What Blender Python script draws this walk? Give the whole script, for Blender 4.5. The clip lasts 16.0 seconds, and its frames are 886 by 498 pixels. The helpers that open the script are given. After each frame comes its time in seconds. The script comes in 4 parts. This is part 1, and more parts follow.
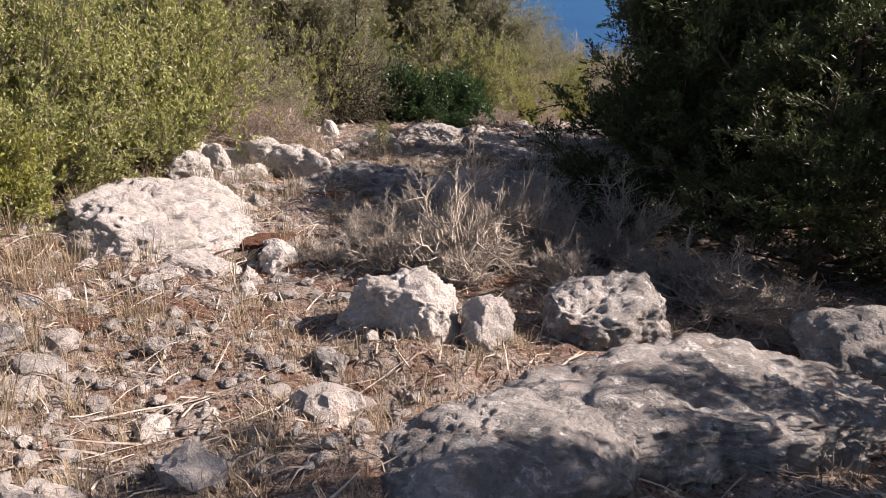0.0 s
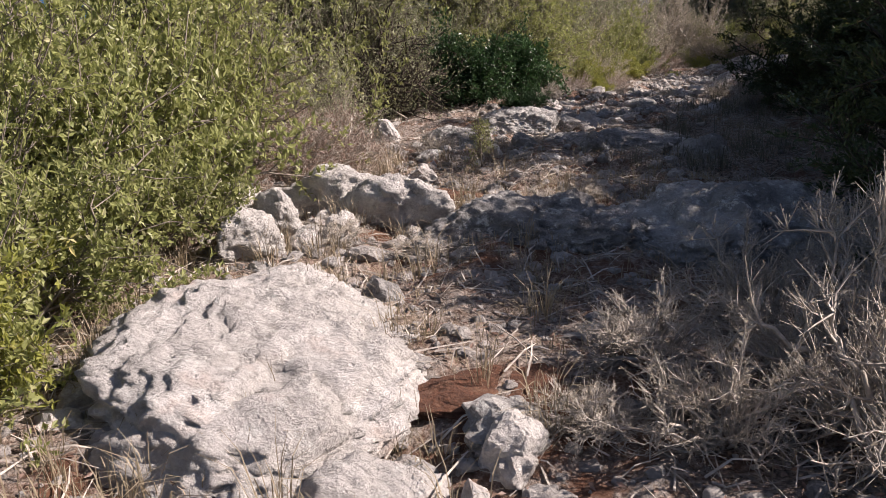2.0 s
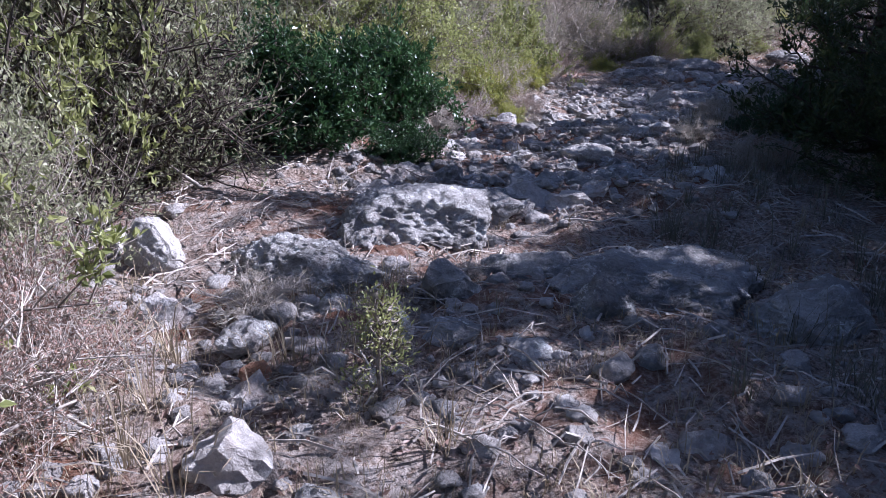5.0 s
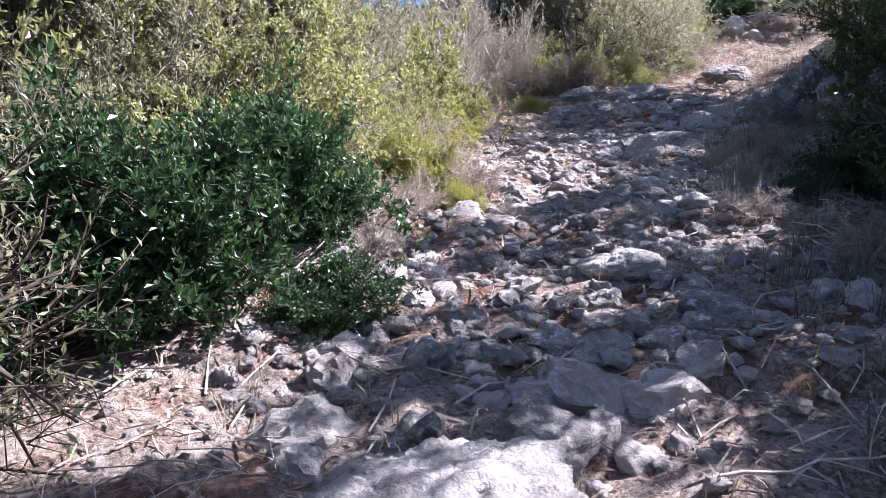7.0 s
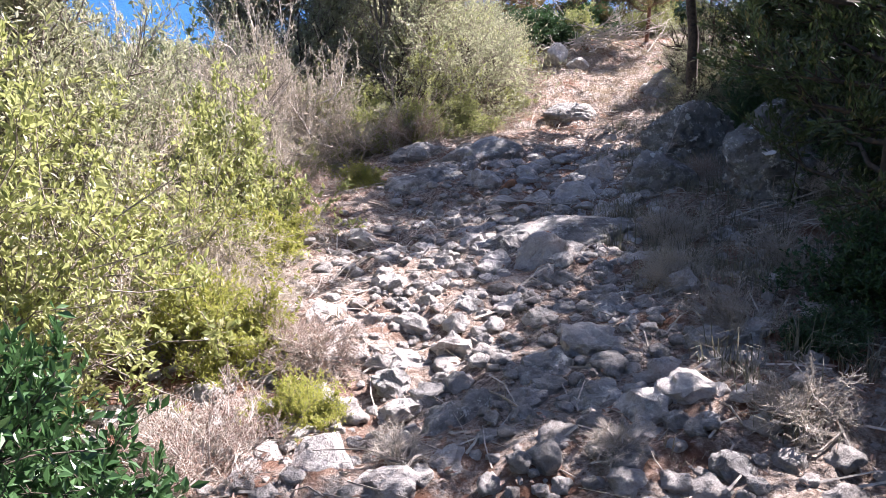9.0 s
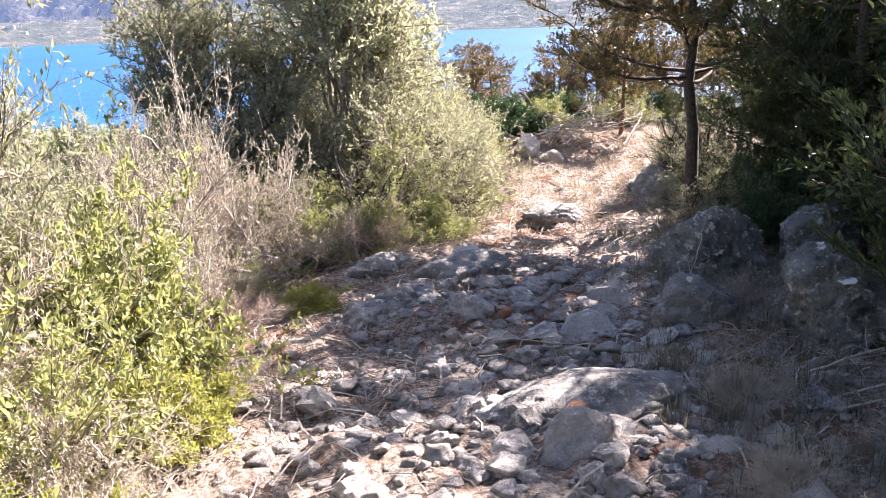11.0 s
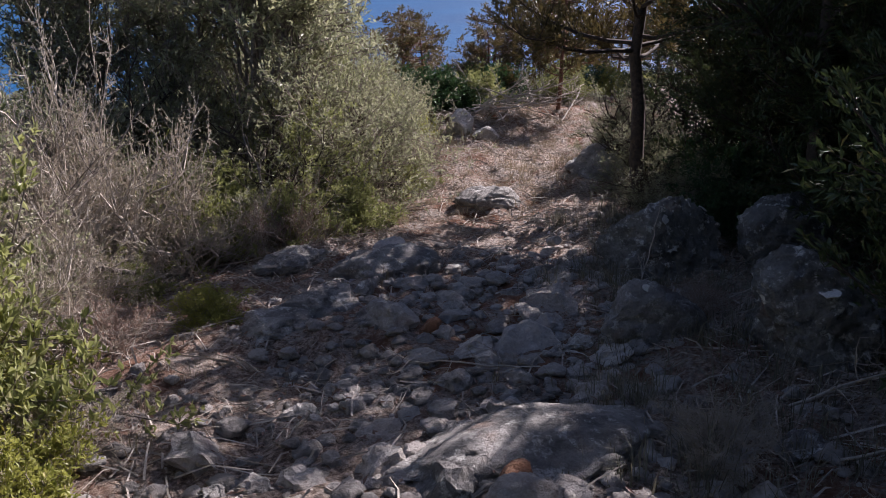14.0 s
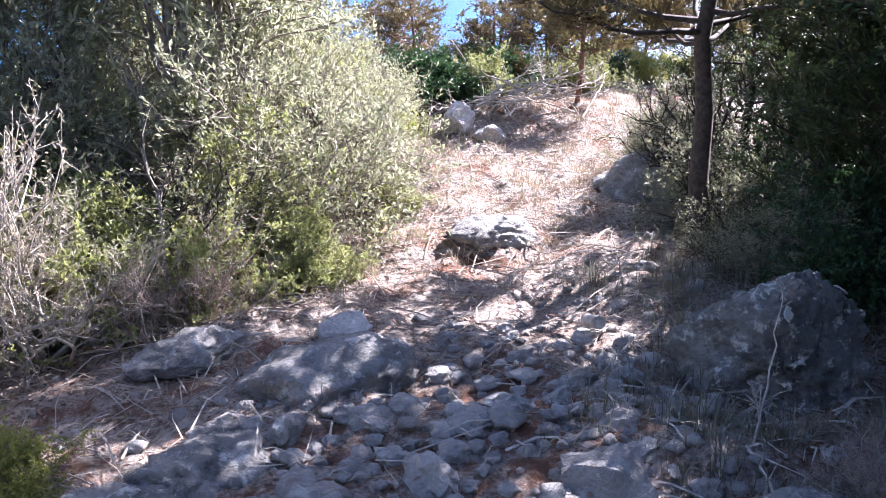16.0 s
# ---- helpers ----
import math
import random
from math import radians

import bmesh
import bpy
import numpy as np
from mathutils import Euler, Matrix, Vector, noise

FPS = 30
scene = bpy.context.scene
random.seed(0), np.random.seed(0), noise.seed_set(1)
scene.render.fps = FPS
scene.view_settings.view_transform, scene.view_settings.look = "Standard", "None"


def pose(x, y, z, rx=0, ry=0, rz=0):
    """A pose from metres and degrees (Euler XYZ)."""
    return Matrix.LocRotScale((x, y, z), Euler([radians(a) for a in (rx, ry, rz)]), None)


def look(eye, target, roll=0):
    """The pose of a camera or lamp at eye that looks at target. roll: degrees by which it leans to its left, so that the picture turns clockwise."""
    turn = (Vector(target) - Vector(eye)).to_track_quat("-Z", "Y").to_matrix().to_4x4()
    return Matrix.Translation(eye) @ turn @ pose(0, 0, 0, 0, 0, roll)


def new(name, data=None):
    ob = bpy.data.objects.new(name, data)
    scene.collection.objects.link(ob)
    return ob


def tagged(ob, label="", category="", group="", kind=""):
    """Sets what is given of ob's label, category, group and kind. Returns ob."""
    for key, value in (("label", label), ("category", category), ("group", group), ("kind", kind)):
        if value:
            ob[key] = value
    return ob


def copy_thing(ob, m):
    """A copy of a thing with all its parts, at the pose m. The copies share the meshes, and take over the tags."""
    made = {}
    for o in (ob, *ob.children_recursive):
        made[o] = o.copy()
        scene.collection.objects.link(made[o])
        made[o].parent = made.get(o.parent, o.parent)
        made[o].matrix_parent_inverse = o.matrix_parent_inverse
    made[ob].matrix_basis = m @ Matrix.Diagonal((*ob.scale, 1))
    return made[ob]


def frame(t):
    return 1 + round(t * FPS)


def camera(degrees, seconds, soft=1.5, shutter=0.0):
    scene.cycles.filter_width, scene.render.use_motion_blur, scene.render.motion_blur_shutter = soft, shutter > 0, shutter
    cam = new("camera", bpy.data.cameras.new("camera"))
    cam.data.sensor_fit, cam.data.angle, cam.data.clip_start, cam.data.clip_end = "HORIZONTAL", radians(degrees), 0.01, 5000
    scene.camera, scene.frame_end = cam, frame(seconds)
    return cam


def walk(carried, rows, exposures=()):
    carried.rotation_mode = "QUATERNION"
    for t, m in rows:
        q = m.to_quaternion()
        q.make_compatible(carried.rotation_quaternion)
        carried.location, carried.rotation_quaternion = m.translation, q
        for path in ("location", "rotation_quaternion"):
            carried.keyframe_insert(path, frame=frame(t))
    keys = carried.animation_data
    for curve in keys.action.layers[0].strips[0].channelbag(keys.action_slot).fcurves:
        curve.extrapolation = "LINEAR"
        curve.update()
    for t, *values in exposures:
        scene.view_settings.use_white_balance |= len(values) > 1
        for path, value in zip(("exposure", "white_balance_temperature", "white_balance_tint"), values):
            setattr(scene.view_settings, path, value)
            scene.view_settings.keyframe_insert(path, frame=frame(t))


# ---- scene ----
cam = camera(56.8, 16.0, soft=0.75)
PATH = [
    (0, look((3.291, -5.525, 1.487), (2.742, -3.711, 0.848), 2.2)),
    (0.5, look((2.684, -5.133, 1.498), (2.279, -3.288, 0.841), 0.6)),
    (1, look((2.12, -4.596, 1.421), (1.729, -2.752, 0.753), -0.8)),
    (1.5, look((1.666, -4.019, 1.404), (1.208, -2.145, 0.878), -2.6)),
    (1.7, look((1.466, -3.833, 1.389), (1.013, -2.023, 0.668), -2.7)),
    (2, look((1.331, -3.425, 1.325), (0.851, -1.625, 0.596), -3.8)),
    (2.5, look((1.104, -2.782, 1.314), (0.652, -0.951, 0.647), -1.9)),
    (3, look((0.812, -2.169, 1.383), (0.506, -0.304, 0.73), -0.6)),
    (3.2, look((0.685, -1.928, 1.404), (0.445, -0.053, 0.751), 0.2)),
    (5.3, look((0.274, 0.731, 1.026), (0.237, 2.555, 0.205), 0.6)),
    (5.5, look((0.237, 0.93, 0.988), (0.177, 2.767, 0.199), -0.1)),
    (6, look((0.143, 1.763, 0.686), (0.051, 3.644, 0.012), -2.9)),
    (6.5, look((-0.047, 2.213, 0.843), (0.036, 4.073, 0.111), -1.8)),
    (7, look((-0.026, 2.86, 0.81), (0.221, 4.698, 0.061), -2.9)),
    (7.5, look((0.014, 3.492, 0.817), (0.411, 5.294, 0.047), -3.6)),
    (8, look((0.077, 4.074, 0.803), (0.591, 5.859, 0.06), -3.9)),
    (8.5, look((0.18, 4.555, 0.823), (0.787, 6.31, 0.082), -3.9)),
    (8.7, look((0.212, 4.718, 0.818), (0.862, 6.46, 0.08), -3.6)),
    (10.8, look((0.609, 6.271, 0.65), (1.47, 7.978, 0.061), -2.3)),
    (11, look((0.645, 6.326, 0.668), (1.502, 8.049, 0.126), -2.0)),
    (11.5, look((0.641, 6.45, 0.697), (1.517, 8.197, 0.274), -0.8)),
    (12, look((0.678, 6.457, 0.686), (1.544, 8.236, 0.393), -0.5)),
    (12.5, look((0.725, 6.497, 0.679), (1.575, 8.287, 0.404), -0.5)),
    (13, look((0.766, 6.557, 0.647), (1.67, 8.299, 0.266), -0.3)),
    (13.5, look((0.838, 6.639, 0.616), (1.811, 8.305, 0.086), -0.6)),
    (14, look((1.072, 6.967, 0.604), (2.059, 8.595, -0.008), -0.6)),
    (14.5, look((1.385, 7.429, 0.562), (2.388, 9.041, -0.068), -0.1)),
    (15, look((1.699, 7.86, 0.513), (2.707, 9.463, -0.133), -0.1)),
    (15.5, look((1.991, 8.261, 0.478), (2.978, 9.863, -0.2), -0.5)),
    (16, look((2.212, 8.676, 0.447), (3.19, 10.291, -0.211), 0.1)),
]
EXPOSURES = [(0, 0.95, 6900, 25), (3.2, 0.8, 6000, 21), (5.3, 1.3, 5100, 28), (6, 1.6, 5350, 29), (7, 1.95, 5600, 28), (8.7, 2.2, 5900, 24), (11.2, 2.65, 6450, 25), (12.2, 2.05, 6550, 25), (13, 1.0, 6300, 26), (13.5, 0.3, 6300, 26), (14.2, 1.2, 5900, 26), (15, 2.15, 5650, 25), (16, 2.7, 5550, 26)]
walk(cam, PATH, EXPOSURES)
# ---- world, sun, exposure ----
SUN_HEADING, SUN_UP = 71.0, 37.0  # degrees clockwise from +y, and above the horizon
world = bpy.data.worlds.new("sky")
scene.world = world
world.use_nodes = True
wn, wl = world.node_tree.nodes, world.node_tree.links
sky = wn.new("ShaderNodeTexSky")
sky.sky_type = "NISHITA"
sky.sun_disc = False
sky.sun_elevation = radians(SUN_UP)
sky.sun_rotation = radians(SUN_HEADING)
sky.altitude = 10
sky.air_density, sky.dust_density, sky.ozone_density = 1.0, 1.2, 1.5
wn["Background"].inputs[1].default_value = 0.05
wl.new(sky.outputs[0], wn["Background"].inputs[0])
sun = new("sun", bpy.data.lights.new("sun", "SUN"))
sun.data.energy = 5.0
sun.data.angle = radians(0.55)
sun.data.color = (1.0, 0.93, 0.83)
sa, su = radians(SUN_HEADING), radians(SUN_UP)
to_sun = Vector((math.sin(sa) * math.cos(su), math.cos(sa) * math.cos(su), math.sin(su)))
sun.matrix_world = look(to_sun * 40, (0, 0, 0))


# ---- materials ----
def mat(name, build):
    m = bpy.data.materials.new(name)
    m.use_nodes = True
    nt = m.node_tree
    build(nt, nt.nodes, nt.links, nt.nodes["Principled BSDF"])
    return m


def node(nt, kind, **kw):
    n = nt.nodes.new("ShaderNode" + kind)
    for k, v in kw.items():
        n.inputs[k].default_value = v
    return n


def tex(nt, scale, detail=6, rough=0.6, coord="Object"):
    tc = nt.nodes.new("ShaderNodeTexCoord")
    n = node(nt, "TexNoise", Scale=scale, Detail=detail, Roughness=rough)
    nt.links.new(tc.outputs[coord], n.inputs["Vector"])
    return n.outputs["Fac"]


def geo_tex(nt, scale, detail=6, rough=0.6):
    g = nt.nodes.new("ShaderNodeNewGeometry")
    n = node(nt, "TexNoise", Scale=scale, Detail=detail, Roughness=rough)
    nt.links.new(g.outputs["Position"], n.inputs["Vector"])
    return n.outputs["Fac"]


def voro(nt, scale, feature="F1"):
    g = nt.nodes.new("ShaderNodeNewGeometry")
    n = nt.nodes.new("ShaderNodeTexVoronoi")
    n.feature = feature
    n.inputs["Scale"].default_value = scale
    w = node(nt, "TexNoise", Scale=scale * 1.6, Detail=5, Roughness=0.7)
    nt.links.new(g.outputs["Position"], w.inputs["Vector"])
    m = nt.nodes.new("ShaderNodeVectorMath")
    m.operation = "MULTIPLY_ADD"
    m.inputs[1].default_value = (1.3 / scale,) * 3
    nt.links.new(w.outputs["Color"], m.inputs[0])
    nt.links.new(g.outputs["Position"], m.inputs[2])
    nt.links.new(m.outputs[0], n.inputs["Vector"])
    return n


def ramp(nt, fac, *stops):
    r = nt.nodes.new("ShaderNodeValToRGB")
    nt.links.new(fac, r.inputs["Fac"])
    e = r.color_ramp.elements
    while len(e) < len(stops):
        e.new(0.5)
    for el, (p, c) in zip(e, stops):
        el.position = p
        el.color = (*c, 1) if len(c) == 3 else c
    return r.outputs["Color"]


def grey(nt, fac, lo, hi):
    return ramp(nt, fac, (lo, (0, 0, 0)), (hi, (1, 1, 1)))


def mix(nt, fac, a, b, mode="MIX"):
    m = nt.nodes.new("ShaderNodeMix")
    m.data_type = "RGBA"
    m.blend_type = mode
    if isinstance(fac, (int, float)):
        m.inputs[0].default_value = fac
    else:
        nt.links.new(fac, m.inputs[0])
    for s, v in ((6, a), (7, b)):
        if isinstance(v, tuple):
            m.inputs[s].default_value = (*v, 1)
        else:
            nt.links.new(v, m.inputs[s])
    return m.outputs[2]


def bump(nt, bsdf, height, strength, dist):
    b = node(nt, "Bump", Strength=strength, Distance=dist)
    nt.links.new(height, b.inputs["Height"])
    nt.links.new(b.outputs[0], bsdf.inputs["Normal"])
    return b


def math_node(nt, op, a, b):
    m = nt.nodes.new("ShaderNodeMath")
    m.operation = op
    for i, v in enumerate((a, b)):
        if isinstance(v, (int, float)):
            m.inputs[i].default_value = v
        else:
            nt.links.new(v, m.inputs[i])
    return m.outputs[0]


def m_leaf(name, c1, c2, c3, trans=0.35, rough=0.45):
    """Leaves: three tones by island, and a little by object; light passes through."""
    def build(nt, n, l, p):
        g = n.new("ShaderNodeNewGeometry")
        col = ramp(nt, g.outputs["Random Per Island"], (0.0, c1), (0.5, c2), (0.86, c2), (1.0, c3))
        patch = geo_tex(nt, 3.0, 3)
        col = mix(nt, grey(nt, patch, 0.4, 0.65), col, c2)
        oi = n.new("ShaderNodeObjectInfo")
        hs = n.new("ShaderNodeHueSaturation")
        l.new(col, hs.inputs["Color"])
        l.new(math_node(nt, "ADD", math_node(nt, "MULTIPLY", oi.outputs["Random"], 0.35), 0.82), hs.inputs["Value"])
        p.inputs["Roughness"].default_value = rough
        l.new(hs.outputs[0], p.inputs["Base Color"])
        t = n.new("ShaderNodeBsdfTranslucent")
        l.new(hs.outputs[0], t.inputs["Color"])
        mx = n.new("ShaderNodeMixShader")
        mx.inputs[0].default_value = trans
        l.new(p.outputs[0], mx.inputs[1])
        l.new(t.outputs[0], mx.inputs[2])
        l.new(mx.outputs[0], n["Material Output"].inputs[0])
    return mat(name, build)


def m_bark(name, dark, light):
    def build(nt, n, l, p):
        f = geo_tex(nt, 30, 4)
        l.new(ramp(nt, f, (0.3, dark), (0.7, light)), p.inputs["Base Color"])
        p.inputs["Roughness"].default_value = 0.9
        bump(nt, p, f, 0.5, 0.01)
    return mat(name, build)


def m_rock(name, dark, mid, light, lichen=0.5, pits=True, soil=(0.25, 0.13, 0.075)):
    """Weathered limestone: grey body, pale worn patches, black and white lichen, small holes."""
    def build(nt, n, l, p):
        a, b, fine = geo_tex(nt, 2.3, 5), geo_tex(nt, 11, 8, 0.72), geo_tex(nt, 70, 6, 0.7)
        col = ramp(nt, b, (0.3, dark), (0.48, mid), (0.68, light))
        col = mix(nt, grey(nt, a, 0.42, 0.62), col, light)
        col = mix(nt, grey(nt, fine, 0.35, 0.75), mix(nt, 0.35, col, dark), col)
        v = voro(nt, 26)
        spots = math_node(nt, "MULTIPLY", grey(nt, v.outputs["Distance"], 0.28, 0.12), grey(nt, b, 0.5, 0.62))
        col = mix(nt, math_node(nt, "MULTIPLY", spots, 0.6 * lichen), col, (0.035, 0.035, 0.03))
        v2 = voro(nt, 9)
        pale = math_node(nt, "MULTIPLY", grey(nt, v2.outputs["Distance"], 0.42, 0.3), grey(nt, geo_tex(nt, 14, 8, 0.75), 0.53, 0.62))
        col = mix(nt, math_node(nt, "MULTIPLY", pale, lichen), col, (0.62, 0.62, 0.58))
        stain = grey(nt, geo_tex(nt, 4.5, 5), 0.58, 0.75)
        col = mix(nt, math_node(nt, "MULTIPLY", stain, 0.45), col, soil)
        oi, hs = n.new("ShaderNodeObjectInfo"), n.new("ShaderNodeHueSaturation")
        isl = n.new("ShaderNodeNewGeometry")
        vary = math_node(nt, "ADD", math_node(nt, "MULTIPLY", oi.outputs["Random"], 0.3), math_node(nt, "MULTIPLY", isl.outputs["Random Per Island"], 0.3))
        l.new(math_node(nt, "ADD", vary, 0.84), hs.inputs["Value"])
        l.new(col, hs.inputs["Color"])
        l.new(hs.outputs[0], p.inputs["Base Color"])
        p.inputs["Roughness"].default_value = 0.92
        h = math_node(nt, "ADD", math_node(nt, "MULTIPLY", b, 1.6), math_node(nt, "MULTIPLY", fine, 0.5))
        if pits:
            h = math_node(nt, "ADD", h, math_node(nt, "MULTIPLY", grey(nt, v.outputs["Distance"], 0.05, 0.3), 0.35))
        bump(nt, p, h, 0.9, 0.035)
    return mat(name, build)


def build_ground(nt, n, l, p):
    big, mid, fine = geo_tex(nt, 0.7, 4), geo_tex(nt, 5, 7, 0.7), geo_tex(nt, 38, 8, 0.75)
    soil = ramp(nt, mid, (0.3, (0.11, 0.045, 0.022)), (0.55, (0.23, 0.105, 0.055)), (0.75, (0.34, 0.22, 0.14)))
    litter = ramp(nt, fine, (0.36, (0.045, 0.032, 0.024)), (0.48, (0.22, 0.16, 0.12)), (0.62, (0.55, 0.45, 0.37)))
    col = mix(nt, grey(nt, math_node(nt, "ADD", math_node(nt, "MULTIPLY", mid, 0.5), math_node(nt, "MULTIPLY", big, 0.5)), 0.4, 0.5), soil, litter)
    chips = voro(nt, 45)
    cm = math_node(nt, "MULTIPLY", grey(nt, chips.outputs["Distance"], 0.4, 0.2), grey(nt, mid, 0.46, 0.6))
    col = mix(nt, math_node(nt, "MULTIPLY", cm, 0.7), col, (0.42, 0.38, 0.34))
    l.new(col, p.inputs["Base Color"])
    p.inputs["Roughness"].default_value = 0.95
    h = math_node(nt, "ADD", math_node(nt, "MULTIPLY", fine, 1.0), math_node(nt, "MULTIPLY", mid, 1.0))
    h = math_node(nt, "ADD", h, math_node(nt, "MULTIPLY", cm, 0.6))
    bump(nt, p, h, 0.9, 0.04)


def build_soil(nt, n, l, p):
    f, g = geo_tex(nt, 9, 8, 0.75), geo_tex(nt, 55, 7, 0.75)
    col = ramp(nt, f, (0.3, (0.08, 0.035, 0.02)), (0.52, (0.2, 0.085, 0.045)), (0.72, (0.34, 0.2, 0.12)))
    l.new(mix(nt, grey(nt, g, 0.42, 0.62), mix(nt, 0.6, col, (0.06, 0.03, 0.02)), col), p.inputs["Base Color"])
    p.inputs["Roughness"].default_value = 0.97
    bump(nt, p, math_node(nt, "ADD", f, g), 0.9, 0.03)


GROUND = mat("soil_and_litter", build_ground)
SOIL = mat("red_soil", build_soil)
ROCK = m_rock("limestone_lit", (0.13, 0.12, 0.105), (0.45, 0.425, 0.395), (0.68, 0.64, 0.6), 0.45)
# Shaded copy of the pale limestone: darker tones for shade, and for grey stones.
ROCK_GREY_SHADE = m_rock("limestone_grey_shaded", (0.05, 0.048, 0.045), (0.2, 0.19, 0.18), (0.46, 0.44, 0.41), 0.75)
# Limestone with the deep shade under the junipers put into its colour.
ROCK_DEEP_SHADE = m_rock("limestone_deep_shade", (0.03, 0.03, 0.028), (0.12, 0.12, 0.112), (0.34, 0.335, 0.31), 0.9)
STONE = m_rock("path_stone", (0.1, 0.088, 0.075), (0.33, 0.305, 0.28), (0.58, 0.54, 0.5), 0.4, False)
RUST = m_rock("rusty_stone", (0.12, 0.055, 0.03), (0.26, 0.12, 0.065), (0.36, 0.2, 0.12), 0.1, False)
LICHEN = mat("white_lichen", lambda nt, n, l, p: (l.new(ramp(nt, geo_tex(nt, 90), (0.3, (0.5, 0.5, 0.47)), (0.7, (0.78, 0.78, 0.74))), p.inputs["Base Color"])))
BARK = m_bark("grey_bark", (0.09, 0.075, 0.06), (0.34, 0.29, 0.24))
BARKD = m_bark("dark_bark", (0.025, 0.02, 0.017), (0.1, 0.075, 0.055))
BARKR = m_bark("reddish_bark", (0.09, 0.04, 0.028), (0.24, 0.13, 0.09))
DEAD = m_bark("dead_wood", (0.26, 0.23, 0.19), (0.6, 0.54, 0.47))
L_MASTIC = m_leaf("mastic_leaf", (0.025, 0.06, 0.022), (0.045, 0.1, 0.032), (0.1, 0.17, 0.06), 0.25, 0.35)
L_LIGHT = m_leaf("light_green_leaf", (0.14, 0.17, 0.05), (0.33, 0.35, 0.13), (0.55, 0.52, 0.3), 0.45)
L_YELLOW = m_leaf("yellow_green_leaf", (0.18, 0.21, 0.04), (0.37, 0.38, 0.09), (0.58, 0.5, 0.2), 0.45)
L_OLIVE = m_leaf("olive_leaf", (0.12, 0.14, 0.07), (0.33, 0.34, 0.2), (0.62, 0.6, 0.46), 0.5)
L_JUNI = m_leaf("juniper_leaf", (0.03, 0.055, 0.02), (0.06, 0.085, 0.028), (0.17, 0.14, 0.05), 0.2)
L_JUNIO = m_leaf("golden_juniper_leaf", (0.09, 0.085, 0.03), (0.16, 0.125, 0.045), (0.26, 0.18, 0.07), 0.25)
L_GREY = m_leaf("dry_grey_leaf", (0.25, 0.21, 0.15), (0.48, 0.42, 0.32), (0.68, 0.6, 0.5))
L_PINK = m_leaf("dry_pink_leaf", (0.2, 0.12, 0.09), (0.33, 0.22, 0.17), (0.44, 0.33, 0.26))
STRAW = m_leaf("dry_grass", (0.18, 0.14, 0.085), (0.35, 0.285, 0.19), (0.55, 0.47, 0.34), 0.2, 0.7)
STRAWG = m_leaf("grey_grass", (0.1, 0.1, 0.06), (0.22, 0.21, 0.15), (0.36, 0.33, 0.26), 0.2, 0.7)


def build_sea(nt, n, l, p):
    f = geo_tex(nt, 0.12, 8, 0.7)
    l.new(ramp(nt, geo_tex(nt, 0.01, 5), (0.3, (0.0, 0.055, 0.16)), (0.7, (0.0, 0.09, 0.23))), p.inputs["Base Color"])
    p.inputs["Roughness"].default_value = 0.45
    p.inputs["Specular IOR Level"].default_value = 0.3
    bump(nt, p, f, 0.6, 1.5)


SEA = mat("sea_water", build_sea)


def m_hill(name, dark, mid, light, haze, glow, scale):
    """Far slopes; blue emission on them stands in for the air's glow in front."""
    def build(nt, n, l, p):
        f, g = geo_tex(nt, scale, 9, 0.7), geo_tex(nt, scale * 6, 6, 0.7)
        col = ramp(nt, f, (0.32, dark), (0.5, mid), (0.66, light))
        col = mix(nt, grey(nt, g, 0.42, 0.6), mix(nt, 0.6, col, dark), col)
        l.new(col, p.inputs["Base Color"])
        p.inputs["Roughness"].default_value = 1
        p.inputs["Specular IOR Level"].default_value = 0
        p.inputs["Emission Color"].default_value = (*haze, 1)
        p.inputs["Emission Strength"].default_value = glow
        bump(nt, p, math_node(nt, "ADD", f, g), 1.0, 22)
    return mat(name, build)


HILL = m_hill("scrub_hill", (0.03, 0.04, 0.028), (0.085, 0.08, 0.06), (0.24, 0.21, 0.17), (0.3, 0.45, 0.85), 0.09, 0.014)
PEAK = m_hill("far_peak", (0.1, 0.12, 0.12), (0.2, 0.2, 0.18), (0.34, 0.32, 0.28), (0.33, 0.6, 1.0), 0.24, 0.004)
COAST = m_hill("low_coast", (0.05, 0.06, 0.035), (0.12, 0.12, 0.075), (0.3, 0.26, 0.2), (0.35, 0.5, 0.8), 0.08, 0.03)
HOUSE = mat("whitewashed_wall", lambda nt, n, l, p: l.new(ramp(nt, geo_tex(nt, 0.5), (0.3, (0.62, 0.58, 0.52)), (0.7, (0.75, 0.72, 0.67))), p.inputs["Base Color"]))


# ---- terrain ----
TRAIL = [(3.0, -8.5), (3.0, -5.4), (1.7, -3.8), (0.9, -2.0), (0.4, 0.2), (0.15, 1.6), (0.25, 2.9), (0.6, 4.8), (1.3, 7.0), (2.3, 8.9), (3.7, 11), (6.0, 13.5), (10, 17.5), (15, 22.5), (18, 24)]


def sm(a, b, v):
    t = np.clip((v - a) / (b - a), 0, 1)
    return t * t * (3 - 2 * t)


SLOPE_Y = (-200, -9, -6, -3, -1.5, 0.5, 1.4, 2.4, 3.6, 4.5, 5.6, 7.0, 8.8, 10, 12, 13.2, 14, 15.5, 16.5, 19, 26, 60, 400)
SLOPE_Z = (0.3, 0.15, 0.0, -0.2, -0.23, -0.28, -0.38, -0.43, -0.52, -0.57, -0.66, -0.75, -0.95, -1.06, -1.19, -1.3, -1.4, -1.62, -1.7, -1.9, -2.5, -6, -30)


